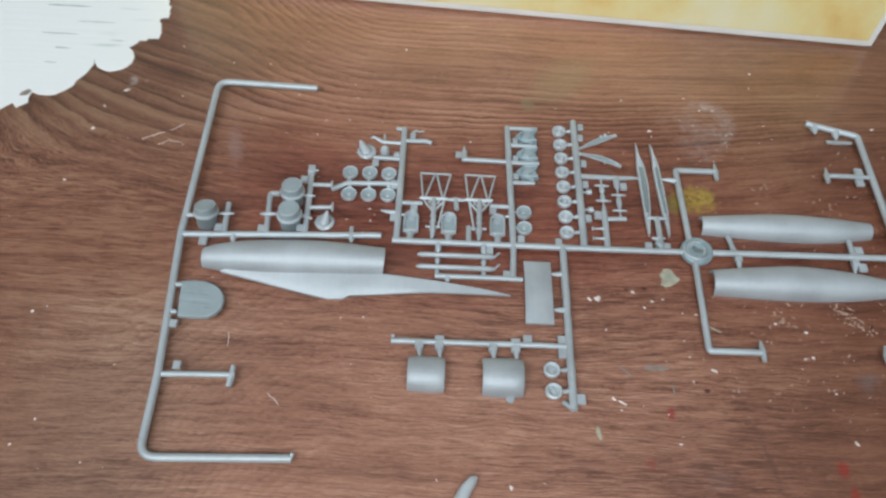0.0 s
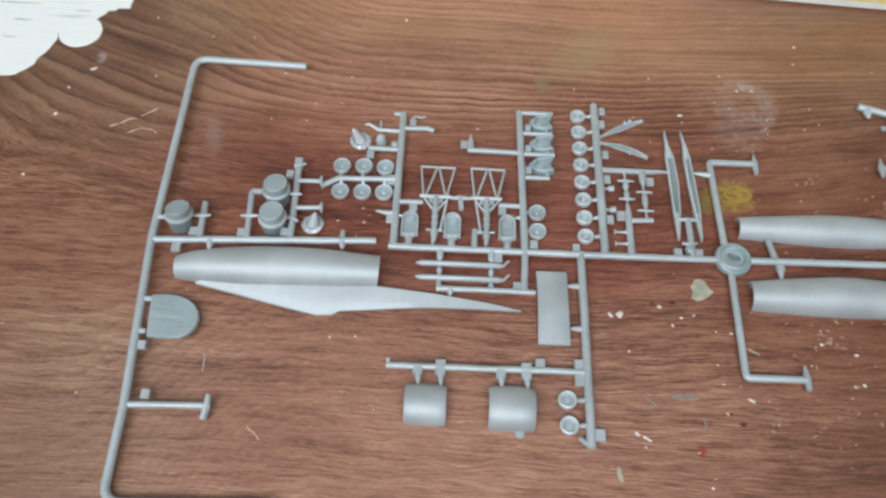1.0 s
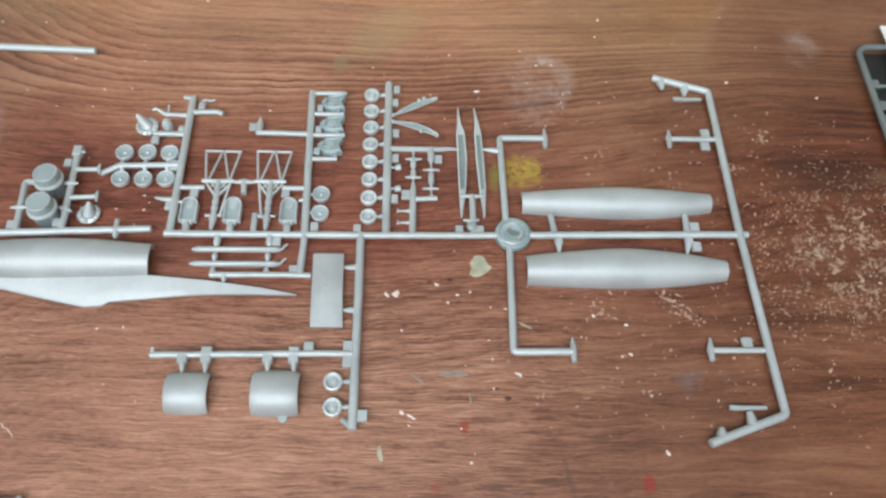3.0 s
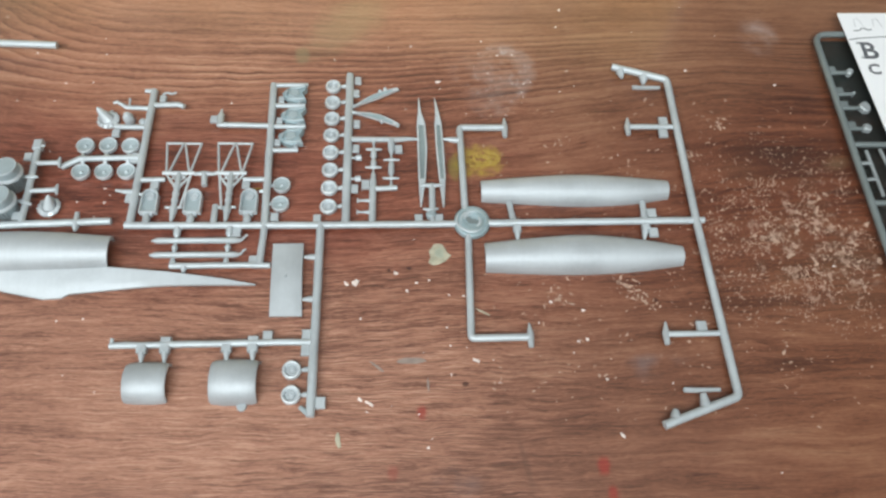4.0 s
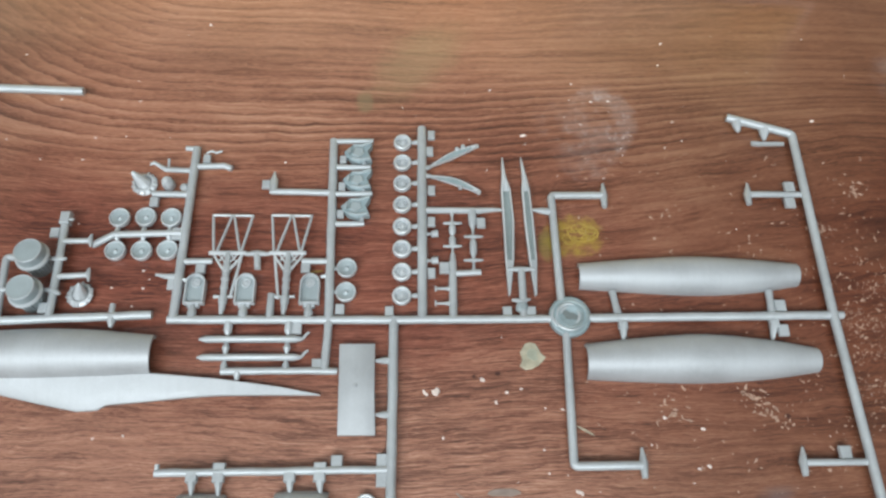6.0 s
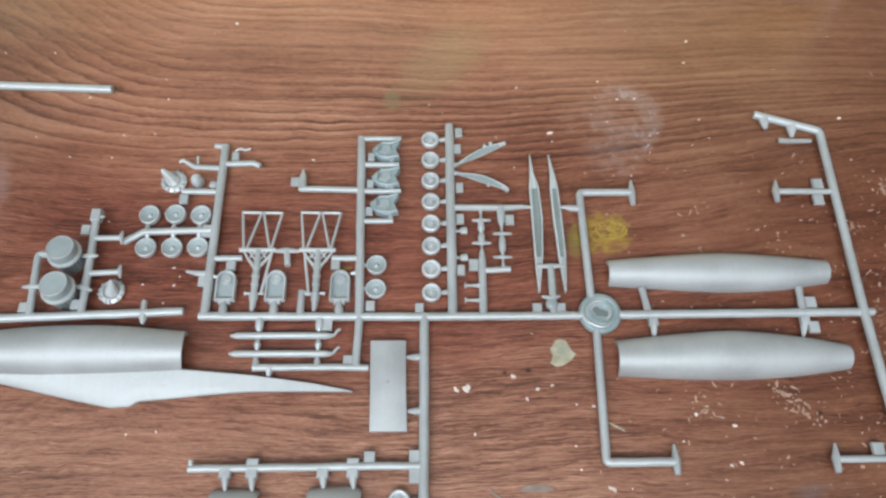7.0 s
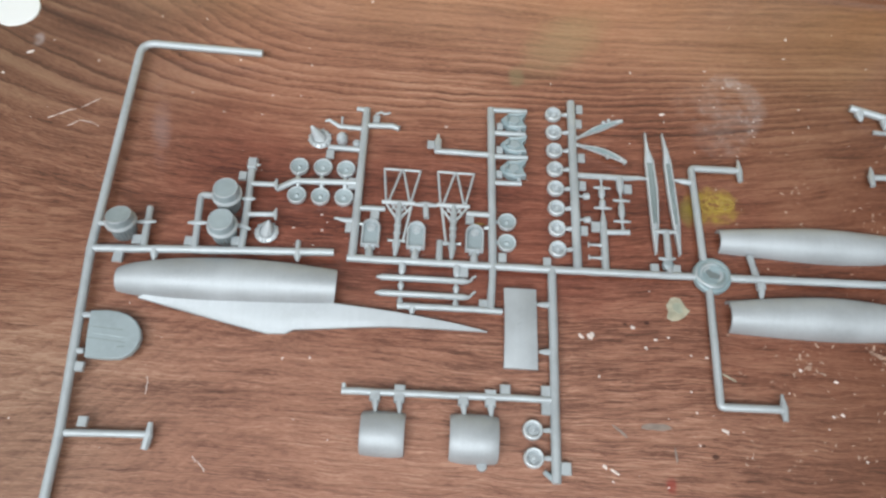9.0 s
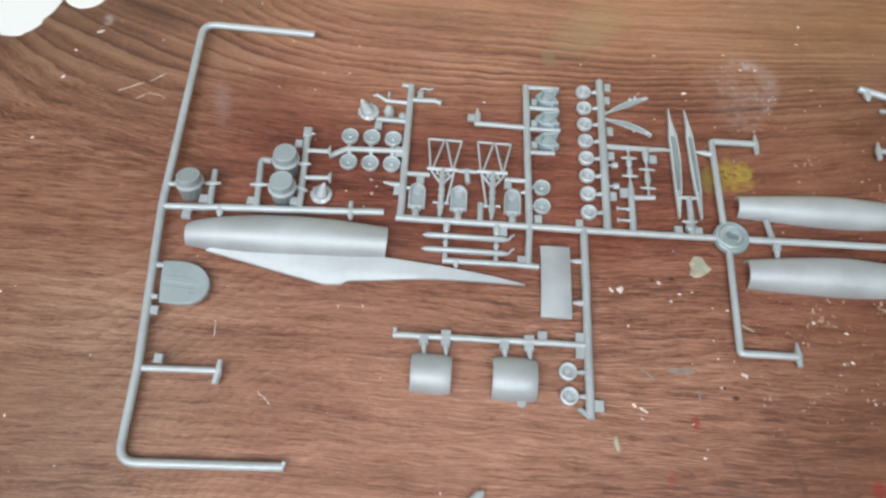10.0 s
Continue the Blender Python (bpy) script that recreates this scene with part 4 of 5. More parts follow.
part("fairing", lathe(bmesh.new(), [(0, 0), (2.0, 0.3), (2.2, 2.2), (1.9, 4.0), (1.0, 5.4), (0, 5.8)], (-28.4, 246.8, 0.4), 18), EDGE, sprue_b, "small rounded fairing")
part("fairing", lathe(bmesh.new(), [(0, 0), (1.4, 0.3), (1.6, 1.6), (0.8, 2.6), (0, 2.8)], (-22.8, 245.6, 0.6), 14), SILVER, sprue_b)
runner(sprue_b, [(-20.0, 242.3), (-33.2, 242.6)], 1.15, ZB, "twig")
tab(sprue_b, -32.2, 239.6, ZB - 0.3, 3.0, 3.4)
runner(sprue_b, [(-50.2, 222.8), (-43.8, 226.8), (-19.6, 227.4)], 1.15, ZB, "twig")
tab(sprue_b, -22.6, 227.2, ZB - 0.2, 3.2, 4.4)
for wx, wy in ((-43.1, 233.6), (-34.3, 233.9), (-25.6, 233.6)):
    wheel(sprue_b, wx, wy, 1.8, 3.5, (wx + 0.1, 227.2), True)
for wx, wy in ((-42.5, 221.2), (-33.8, 221.2), (-25.2, 221.4)):
    wheel(sprue_b, wx, wy, 1.8, 3.5, (wx - 0.1, 226.6), True)
part("twig", tube([(-19.8, 211.5, ZB), (-24.0, 211.5, ZB), (-27.6, 212.2, ZB)], [1.0, 0.9, 0.4], 8), SILVER, sprue_b)
tab(sprue_b, -21.9, 209.0, ZB - 0.3, 2.8, 4.0)
# undercarriage bay
runner(sprue_b, [(-19.8, 216.9), (-9.6, 217.0)], 1.05, ZB, "twig")
tab(sprue_b, -13.2, 214.4, ZB - 0.2, 3.2, 3.4)
for sx in (-14.0, 2.3, 23.3):
    tray(sprue_b, sx, 207.0)
    part("gate", tube([(sx, 197.0, ZB), (sx, 198.6, ZB), (sx, 199.6, ZB), (sx, 200.6, ZB), (sx, 201.6, ZB)], [1.3, 1.5, 1.35, 0.9, 0.7], 10), SILVER, sprue_b)
part("gate", tube([(-18.6, 210.4, ZB), (-17.0, 210.2, ZB)], 0.6, 6), SILVER, sprue_b)
truss(sprue_b, -4.6, 199.4, 1)
truss(sprue_b, 15.4, 199.4, -1)
part("twig", tube([(1.0, 219.6, ZB), (4.8, 219.9, ZB), (9.0, 219.6, ZB)], [0.6, 1.1, 0.6], 8), SILVER, sprue_b)
runner(sprue_b, [(5.0, 219.6), (5.6, 214.2)], 1.15, ZB, "twig")
runner(sprue_b, [(11.0, 197), (10.9, 205.2)], 1.25, ZB, "post")
runner(sprue_b, [(10.8, 204.8), (13.6, 203.9)], 0.7, ZB, "twig")
runner(sprue_b, [(20.0, 217.0), (30.2, 217.0)], 1.05, ZB, "twig")
tab(sprue_b, 21.4, 214.6, ZB - 0.2, 3.0, 3.2)
part("gate", tube([(29.6, 211.8, ZB), (26.6, 211.4, ZB)], [1.0, 0.5], 6), SILVER, sprue_b)
# second column: seats
runner(sprue_b, [(30.0, 196.6), (28.2, 265.0)], 1.5, ZB)
for ya, xe in ((264.4, 42.4), (253.5, 41.8), (242.7, 42.6), (231.0, 40.2)):
    runner(sprue_b, [(29.0, ya), (xe, ya + 0.1)], 1.0, ZB, "twig")
for sx, sy in ((37.6, 259.2), (37.7, 248.0), (37.5, 237.2)):
    o = [(sx + dx, sy + dy) for dx, dy in ((-5.4, 0.2), (-2.2, 3.4), (0.4, 3.0), (4.6, 4.2), (4.3, 2.6), (3.0, 0.6), (4.5, -3.2), (2.2, -3.5), (0.4, -4.3), (-2.6, -3.4), (-4.3, -1.9))]
    seat = part("crew_seat", slab(o, 1.0, 4.0, 0.35), SEATBLUE, sprue_b, "small grey-blue moulded crew seat")
    part("cushion", slab([(sx - 2.4, sy - 1.4), (sx - 0.2, sy - 2.6), (sx + 2.0, sy - 1.0), (sx + 1.2, sy + 1.4), (sx - 1.6, sy + 1.6)], 3.9, 4.7, 0.3), GREYBLUE, seat)
    part("armrest", tube([(sx - 2.0, sy + 2.6, 4.2), (sx + 0.6, sy + 2.3, 4.5), (sx + 4.3, sy + 3.6, 4.4)], [0.45, 0.6, 0.5], 8), GREYBLUE, seat)
    part("armrest", tube([(sx - 2.4, sy - 2.7, 4.2), (sx + 0.4, sy - 3.5, 4.5), (sx + 4.1, sy - 2.8, 4.3)], [0.45, 0.6, 0.5], 8), GREYBLUE, seat)
    part("headrest", slab([(sx - 4.7, sy + 0.2), (sx - 3.6, sy - 1.5), (sx - 2.7, sy - 0.3), (sx - 3.0, sy + 1.7)], 3.9, 4.9, 0.3), GREYBLUE, seat)
    # thin dark strip on the seat top, painted for the shade of an opening
    part("slot_shade", slab([(sx - 2.5, sy - 0.6), (sx - 2.1, sy - 0.9), (sx - 1.7, sy + 1.2), (sx - 2.1, sy + 1.4)], 3.9, 4.05, 0.02), SMOKE, seat, "dark strip painted for the shade of a seat opening")
    part("gate", tube([(sx + 1.8, sy - 3.4, 2.6), (sx + 1.8, sy - 5.4, 2.6)], 0.8, 6), SILVER, sprue_b)
for ty in (256.9, 245.9, 235.0):
    tab(sprue_b, 31.9, ty, ZB - 0.4, 2.4, 3.0)
runner(sprue_b, [(28.6, 243.2), (7.4, 243.6)], 1.15, ZB, "twig")
part("post", tube([(8.3, 243.2, ZB), (8.3, 248.6, ZB), (8.2, 249.6, ZB), (8.2, 251.6, ZB)], [1.45, 1.35, 0.8, 0.35], 10), SILVER, sprue_b)
tab(sprue_b, 5.6, 246.4, ZB, 2.8, 3.2)
wheel(sprue_b, 35.0, 214.8, 1.8, 3.4, (29.8, 214.6), True)
wheel(sprue_b, 35.0, 206.2, 1.8, 3.4, (30.0, 206.2), True)
tab(sprue_b, 33.4, 200.0, ZB - 0.3, 3.0, 3.4)
# third column: wheels, propeller blades, aerials
runner(sprue_b, [(60.2, 196.8), (59.8, 270.4)], 1.65, ZB)
for k in range(8):
    wheel(sprue_b, 52.9 + 0.07 * k, 264.4 - 8.51 * k, 1.9, 3.25, link=(58.9, 264.4 - 8.51 * k))
for tx, ty in ((63.2, 267.4), (62.6, 260.4), (63.2, 244.4), (63.2, 232.0), (63.2, 212.8)):
    tab(sprue_b, tx, ty, ZB - 0.4, 2.6, 3.6)
for ty in (227.2, 217.2):
    part("fitting", tube([(61.0, ty, ZB), (62.8, ty, ZB), (63.4, ty, ZB), (65.4, ty + 0.2, ZB)], [0.9, 0.35, 1.2, 1.3], 8), SILVER, sprue_b)


def propeller_blade(ax, ay, bx, by, bow, knobs):
    """A flat leaf-shaped blade between two points, with small knobs on one edge."""
    a, b = Vector((ax, ay)), Vector((bx, by))
    d = (b - a).normalized()
    n = Vector((-d.y, d.x))
    widths = (0.3, 0.75, 1.25, 1.5, 1.3, 0.95, 0.6)
    up, down = [], []
    for i, w in enumerate(widths):
        t = i / (len(widths) - 1)
        c = a.lerp(b, t) + n * (bow * math.sin(math.pi * t))
        up.append(c + n * w)
        down.append(c - n * w * 0.8)
    blade = part("propeller_blade", slab([tuple(p) for p in down + up[::-1]], 2.0, 3.2, 0.35), EDGE, sprue_b, "thin leaf-shaped propeller blade")
    part("face", slab([tuple(a.lerp(b, 0.5) + (p - a.lerp(b, 0.5)) * 0.72) for p in down + up[::-1]], 3.1, 3.26, 0.05), SEATBLUE, blade)
    for t, s in knobs:
        c = a.lerp(b, t) + n * (bow * math.sin(math.pi * t) + s)
        part("knob", lathe(bmesh.new(), [(0.75, -0.8), (0.75, 0.4), (0.4, 0.8), (0, 0.85)], (c.x, c.y, 2.9), 10), SILVER, blade)
    return blade


propeller_blade(62.4, 253.6, 80.2, 262.8, 0.5, ((0.62, 1.7), (0.74, 1.8)))
propeller_blade(62.4, 250.0, 80.4, 243.4, 1.0, ((0.97, -0.3), (0.62, -1.4)))
gate(sprue_b, (60.8, 253.2), (63.0, 253.8), ZB, 1.0, 0.6)
gate(sprue_b, (60.8, 250.2), (63.0, 250.0), ZB, 1.0, 0.6)
part("twig", tube([(60.2, 236.3, ZB), (80, 236.2, ZB), (84.6, 236.6, ZB), (88.6, 236.4, ZB)], [1.15, 1.1, 0.8, 0.4], 10), SILVER, sprue_b)
runner(sprue_b, [(70.2, 197), (70.3, 217.0)], 1.35, ZB, "post")
part("aerial", tube([(70.3, y, ZB) for y in (216, 219.2, 220.6, 222.0, 223.0, 225.4, 226.6, 228.0, 230.6, 231.8, 233.6, 236)], [1.2, 0.9, 0.4, 0.45, 1.15, 1.2, 0.6, 1.3, 1.15, 0.5, 0.4, 1.0], 10), SILVER, sprue_b, "small spindle-shaped fitting with cross pins")
part("aerial", tube([(77.3, y, ZB) for y in (236, 231.2, 229.2, 228.0, 226.4, 225.2, 223.6, 220.4, 218.4, 217.0, 215.4, 213)], [1.5, 1.4, 0.6, 0.4, 0.5, 0.8, 1.25, 1.25, 0.6, 0.45, 0.4, 1.0], 10), SILVER, sprue_b, "small spindle-shaped fitting with cross pins")
for px, py in ((70.4, 231.2), (70.3, 222.5), (77.4, 226.1), (77.2, 217.3)):
    part("cross_pin", tube([(px - 3.2, py, ZB + 0.2), (px, py, ZB + 0.3), (px + 3.2, py, ZB + 0.2)], [0.35, 0.7, 0.35], 8), SILVER, sprue_b)
runner(sprue_b, [(70.3, 212.4), (79.6, 213.0)], 1.1, ZB, "twig")
tab(sprue_b, 67.4, 214.6, ZB - 0.2, 3.2, 4.0)
tab(sprue_b, 80.2, 231.6, ZB - 0.3, 3.0, 3.6)
for py in (207.1, 201.9):
    part("cross_pin", tube([(69.6, py, ZB), (67.6, py, ZB), (64.4, py, ZB)], [1.0, 0.5, 0.35], 8), SILVER, sprue_b)
    part("cross_pin", tube([(64.5, py - 0.9, ZB), (64.5, py + 0.9, ZB)], 0.35, 6), SILVER, sprue_b)


def fairing_half(pts_left, pts_right):
    """A long slender boat-shaped half, open upward: two thin walls and a sunk floor."""
    left, right = [Vector(p) for p in pts_left], [Vector(p) for p in pts_right]
    bm = bmesh.new()
    rows = []
    for l, r in zip(left, right):
        c = (l + r) / 2
        w = (r - l).length / 2
        k = max(0.0, 1 - 0.6 / max(w, 0.1)) if w > 0.8 else 0.3
        li, ri = c + (l - c) * k, c + (r - c) * k
        deep = 1.5 if w > 0.8 else 0.1
        rows.append([bm.verts.new((p.x, p.y, z)) for p, z in ((l, 1.2), (l, 3.0), (li, 3.2), (li, 3.2 - deep), (ri, 3.2 - deep), (ri, 3.2), (r, 3.0), (r, 1.2))])
    for q, w in zip(rows, rows[1:]):
        for k in range(8):
            bm.faces.new((q[k], q[(k + 1) % 8], w[(k + 1) % 8], w[k]))
    bm.faces.new(rows[0])
    bm.faces.new(rows[-1][::-1])
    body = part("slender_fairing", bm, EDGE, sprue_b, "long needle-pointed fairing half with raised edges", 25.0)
    # channel darkened in colour to carry the shade of the sunk floor
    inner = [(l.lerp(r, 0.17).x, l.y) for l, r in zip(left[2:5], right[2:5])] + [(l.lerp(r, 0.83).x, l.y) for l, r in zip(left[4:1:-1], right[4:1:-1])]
    part("channel", slab(inner, 1.4, 1.85, 0.1), DULL, body, "sunk channel, darkened grey-green for its shade")
    return body


fairing_half([(88.4, 257.8), (88.1, 249.5), (87.6, 244.5), (87.8, 232), (88.0, 218), (88.5, 205.0)], [(88.6, 257.8), (89.5, 250.0), (91.0, 244.5), (91.6, 232), (90.9, 218), (89.1, 205.0)])
fairing_half([(95.1, 257.8), (95.3, 249.5), (94.9, 244.5), (95.2, 232), (96.0, 218), (97.2, 205.0)], [(95.3, 257.8), (96.8, 250.0), (97.7, 244.5), (98.3, 232), (98.6, 218), (97.8, 205.0)])
gate(sprue_b, (105.0, 235.8), (98.2, 236.6), ZB, 1.3, 0.45)
runner(sprue_b, [(93.0, 197), (93.1, 213.8)], 1.25, ZB, "post")
part("cross_pin", tube([(88.8, 214.2, ZB), (93.0, 214.0, ZB), (97.6, 214.2, ZB)], [0.5, 1.0, 0.5], 8), SILVER, sprue_b)
part("cross_pin", tube([(89.4, 203.0, ZB + 0.4), (92.6, 202.4, ZB + 0.6), (95.4, 203.2, ZB + 0.4)], [0.4, 0.9, 0.4], 8), SILVER, sprue_b)
part("fitting", lathe(bmesh.new(), [(1.9, -1.2), (2.0, 0.6), (1.2, 1.4), (0, 1.6)], (92.6, 200.6, ZB), 12), GREYBLUE, sprue_b)
tab(sprue_b, 87.8, 199.2, ZB - 0.3, 3.0, 3.2)
tab(sprue_b, 95.6, 199.2, ZB - 0.3, 3.0, 3.2)
tab(sprue_b, 49.4, 199.2, ZB - 0.3, 2.8, 3.4)

# below the main runner: gun barrels, plate, shells
for yb in (189.8, 183.8):
    part("exhaust_pipe", tube([(-10.6, yb, ZB), (-8.6, yb, ZB), (19.8, yb, ZB), (21.4, yb, ZB), (22.3, yb + 0.3, ZB), (23.2, yb + 1.5, ZB + 0.2), (24.2, yb + 2.2, ZB + 0.3)], [0.35, 1.15, 1.15, 0.8, 0.5, 0.45, 0.38], 10), SILVER, sprue_b, "thin straight pipe with a bent tip")
for px in (-1.8, 17.4):
    part("gate", tube([(px, 195.4, ZB), (px, 192.2, ZB), (px, 191.2, ZB)], [1.4, 1.3, 0.6], 8), SILVER, sprue_b)
    part("gate", tube([(px, 188.8, ZB), (px, 186.9, ZB), (px, 184.8, ZB)], [0.5, 1.25, 0.5], 8), SILVER, sprue_b)
    part("gate", tube([(px, 182.8, ZB), (px, 181.2, ZB), (px, 179.6, ZB)], [0.5, 1.1, 0.9], 8), SILVER, sprue_b)
tab(sprue_b, 19.8, 193.4, ZB - 0.3, 3.4, 3.6)
runner(sprue_b, [(-2.6, 179.4), (29, 179.4), (33.6, 179.2)], 1.15, ZB)
runner(sprue_b, [(30.0, 196), (29.6, 179.6)], 1.35, ZB, "post")
tab(sprue_b, 27.0, 181.6, ZB - 0.3, 3.0, 3.4)
part("peg", tube([(2.6, 178.8, ZB), (2.6, 176.6, ZB)], [1.4, 0.7], 8), SILVER, sprue_b)
bm = bmesh.new()
top, low = [], []
for k in range(15):
    t = k / 14
    y, bow = 159.6 + 28.2 * t, 0.15 * math.sin(math.pi * t)
    z = 4.1 - 5.0 * (t - 0.72) ** 2
    ends = [34.4 - 0.4 * t + bow + f * (11.5 - 0.3 * t - 2 * bow) for f in (0.0, 0.03, 0.97, 1.0)]
    top.append([bm.verts.new((x, y, z - d)) for x, d in zip(ends, (0.2, 0, 0, 0.2))])
    low.append([bm.verts.new((x, y, z - 1.0)) for x in ends])
for k in range(14):
    for q in range(3):
        bm.faces.new((top[k][q], top[k][q + 1], top[k + 1][q + 1], top[k + 1][q]))
        bm.faces.new((low[k][q], low[k + 1][q], low[k + 1][q + 1], low[k][q + 1]))
    bm.faces.new((top[k][0], top[k + 1][0], low[k + 1][0], low[k][0]))
    bm.faces.new((top[k][3], low[k][3], low[k + 1][3], top[k + 1][3]))
for k in (0, 14):
    for q in range(3):
        bm.faces.new((top[k][q], low[k][q], low[k][q + 1], top[k][q + 1]))
plate = part("flat_panel", bm, SHELL, sprue_b, "slightly curved rectangular silver panel")
part("scar", slab(ragged(39.4, 174.4, 0.6, 9, 0.3, 2, 1.6, 30), 3.9, 4.2, 0.1), SHELL, plate)
gate(sprue_b, (50.4, 182.6), (45.4, 182.6), ZB, 1.2, 0.5)
gate(sprue_b, (50.4, 165.5), (46.0, 165.5), ZB, 1.2, 0.5)
runner(sprue_b, [(-18.4, 148.6), (51, 149.2)], 1.2, ZB)
part("stub", tube([(-17.8, 148.8, ZB), (-17.8, 151.0, ZB + 0.5)], 0.7, 8), SILVER, sprue_b)
for px in (-7.4, 0.4, 21.2, 30.0):
    peg = part("gate", tube([(px + 0.1, 147.4, ZB), (px + 0.2, 145.4, ZB), (px + 0.5, 142.0, ZB)], [1.2, 1.2, 0.45], 8), SILVER, sprue_b)
    part("block", box(px - 1.7, 145.8, ZB - 1.0, px + 1.7, 148.6, ZB + 1.1, 0.35), SILVER, peg)
tab(sprue_b, 0.4, 149.2, ZB, 3.6, 4.4, 1.8)
tab(sprue_b, 30.0, 149.2, ZB, 3.6, 4.4, 1.8)
tab(sprue_b, 34.8, 151.6, ZB - 0.3, 3.4, 3.8)
tab(sprue_b, 48.2, 151.8, ZB - 0.3, 3.2, 4.0)
tab(sprue_b, 48.2, 146.2, ZB - 0.3, 3.2, 4.0)
tab(sprue_b, 54.0, 127.4, ZB - 0.3, 3.6, 4.0)
part("cowl_panel", half_shell([(-11.2, 135.8, 6.6, 5.6), (-10.4, 135.8, 7.0, 6.0), (-7, 135.8, 7.3, 6.3), (-1, 135.7, 7.3, 6.3), (2.2, 135.7, 7.0, 6.0), (2.9, 135.7, 6.6, 5.6)], 0.8, 0.2), SHELL, sprue_b, "curved silver cowling panel")
part("cowl_panel", half_shell([(17.2, 135.7, 7.2, 6.2), (18.2, 135.7, 7.6, 6.7), (22, 135.6, 8.0, 7.0), (28, 135.6, 8.0, 7.0), (31.8, 135.6, 7.6, 6.7), (32.8, 135.6, 7.2, 6.2)], 0.8, 0.2), SHELL, sprue_b, "curved silver cowling panel")
part("peg", lathe(bmesh.new(), [(1.7, 0), (1.6, 0.9), (0, 1.1)], (27.8, 127.2, 0.1), 10), SILVER, sprue_b)
wheel(sprue_b, 43.8, 139.2, 1.9, 3.3, link=(49.8, 139.2))
wheel(sprue_b, 44.1, 130.4, 1.9, 3.3, link=(49.8, 130.4))
part("gate", tube([(47.4, 126.2, 2.0), (50.4, 123.8, 2.4)], [0.8, 1.1], 8), GREYBLUE, sprue_b)


# --- a third sprue, grey, half under the instruction sheet ---
sprue_c = thing("sprue", "dull grey plastic sprue on dark sheet, half under the instruction sheet", "model sprue", (0, 0, 0), "sprues on the table")
part("runner", tube([(p[0], p[1], 3.4) for p in rounded_line([(410, 296.0, 0), (267.4, 294.9, 0), (266.4, 215, 0), (266.0, 140, 0), (410, 139, 0)], 6.0)], 1.4, 12), SMOKE, sprue_c, "grey outer runner with rounded corners")
runner(sprue_c, [(266.8, 233.4), (300, 233.6)], 1.2, 3.2, "runner", SMOKE)
runner(sprue_c, [(266.6, 205.0), (330, 205.0)], 1.2, 3.2, "runner", SMOKE)
for ay, ax, br in ((272.4, 277.6, 1.5), (260.4, 275.8, 0.7), (252.8, 278.4, 2.3), (241.8, 276.0, 1.7)):
    runner(sprue_c, [(267.0, ay), (ax, ay + 0.2)], 0.9, 3.0, "twig", SMOKE)
    tab(sprue_c, 270.2, ay + 1.8, 2.6, 3.4, 4.2, 1.2, SMOKE)
    part("fitting", slab(ragged(ax, ay + 0.5, br, 12, 0.2, int(ay), 1.2, 30), 1.6, 4.2, 0.6), FITTING, sprue_c)
for x0, y0, x1, y1 in ((272.0, 230.4, 272.4, 208.0), (278, 231, 280, 212), (267.5, 224.0, 272.0, 224.2), (267.0, 216.0, 272.4, 216.4)):
    part("rod", tube([(x0, y0, 3.2), (x1, y1, 3.2)], 0.7, 8), FITTING, sprue_c)
# dark translucent sheet that fills the inside of the grey sprue
film = tagged(part("dark_sheet", slab([(267.5, 141), (410, 141), (410, 294), (271, 293.8), (268.6, 291.0)], 0.25, 0.6, 0.1), DARKSHEET, None), "dark translucent sheet lying under the grey sprue", "plastic film")

# --- instruction sheet ---
sheet = thing("instruction_sheet", "white folded instruction sheet with large grey lettering on the sprue", "paper sheet", (0, 0, 0))
part("page", slab([(286.0, 78), (494, 80), (494, 308.0), (280.0, 305.3)], 5.4, 5.8, 0.05), PAPER, sheet)
part("page", slab([(286.6, 80), (495, 82), (495, 309.2), (280.6, 306.4)], 5.0, 5.3, 0.05), CARD, sheet, "yellowed under page")


def letters(text, x, y, size, parent, z=5.85):
    """Printed letters, a hair proud of the page."""
    cu = bpy.data.curves.new("lettering", "FONT")
    cu.body, cu.size, cu.extrude, cu.offset = text, size * MM, 0.00003, 0.00022
    tmp = bpy.data.objects.new("lettering", cu)
    scene.collection.objects.link(tmp)
    me = bpy.data.meshes.new_from_object(tmp.evaluated_get(bpy.context.evaluated_depsgraph_get()))
    bpy.data.objects.remove(tmp)
    me.materials.clear()
    me.materials.append(INK)
    ob = new("lettering", me)
    ob.location = (x * MM, y * MM, z * MM)
    ob.parent = parent
    return ob


letters("B", 284.2, 278.5, 13.6, sheet)
for wy in (278.62, 287.2):
    part("serif", box(283.5, wy, 5.82, 287.2, wy + 0.75, 5.88, 0.02), INK, sheet)
letters("C", 284.4, 269.5, 8.0, sheet)
part("rule", tube([(280.7, 289.3, 5.82), (286, 290.5, 5.82), (295.6, 291.3, 5.82), (330, 292.2, 5.82), (400, 292.6, 5.82)], 0.28, 6, 0.2), INK, sheet)
part("line_drawing", tube([(284.6, 294.9, 5.82), (287.4, 295.2, 5.82), (288.4, 296.4, 5.82), (290.2, 296.4, 5.82), (291.0, 295.4, 5.82), (293.4, 296.0, 5.82)], 0.3, 6, 0.2), INK, sheet)
FAINT = plain("faint_print", (0.55, 0.55, 0.56), 0.7)
for x0 in (286.0, 294.6):
    part("line_drawing", tube([(x0, 297.2, 5.81), (x0 + 0.6, 302.0, 5.81), (x0 + 2.6, 302.6, 5.81), (x0 + 4.0, 297.6, 5.81)], 0.2, 6, 0.2), FAINT, sheet)

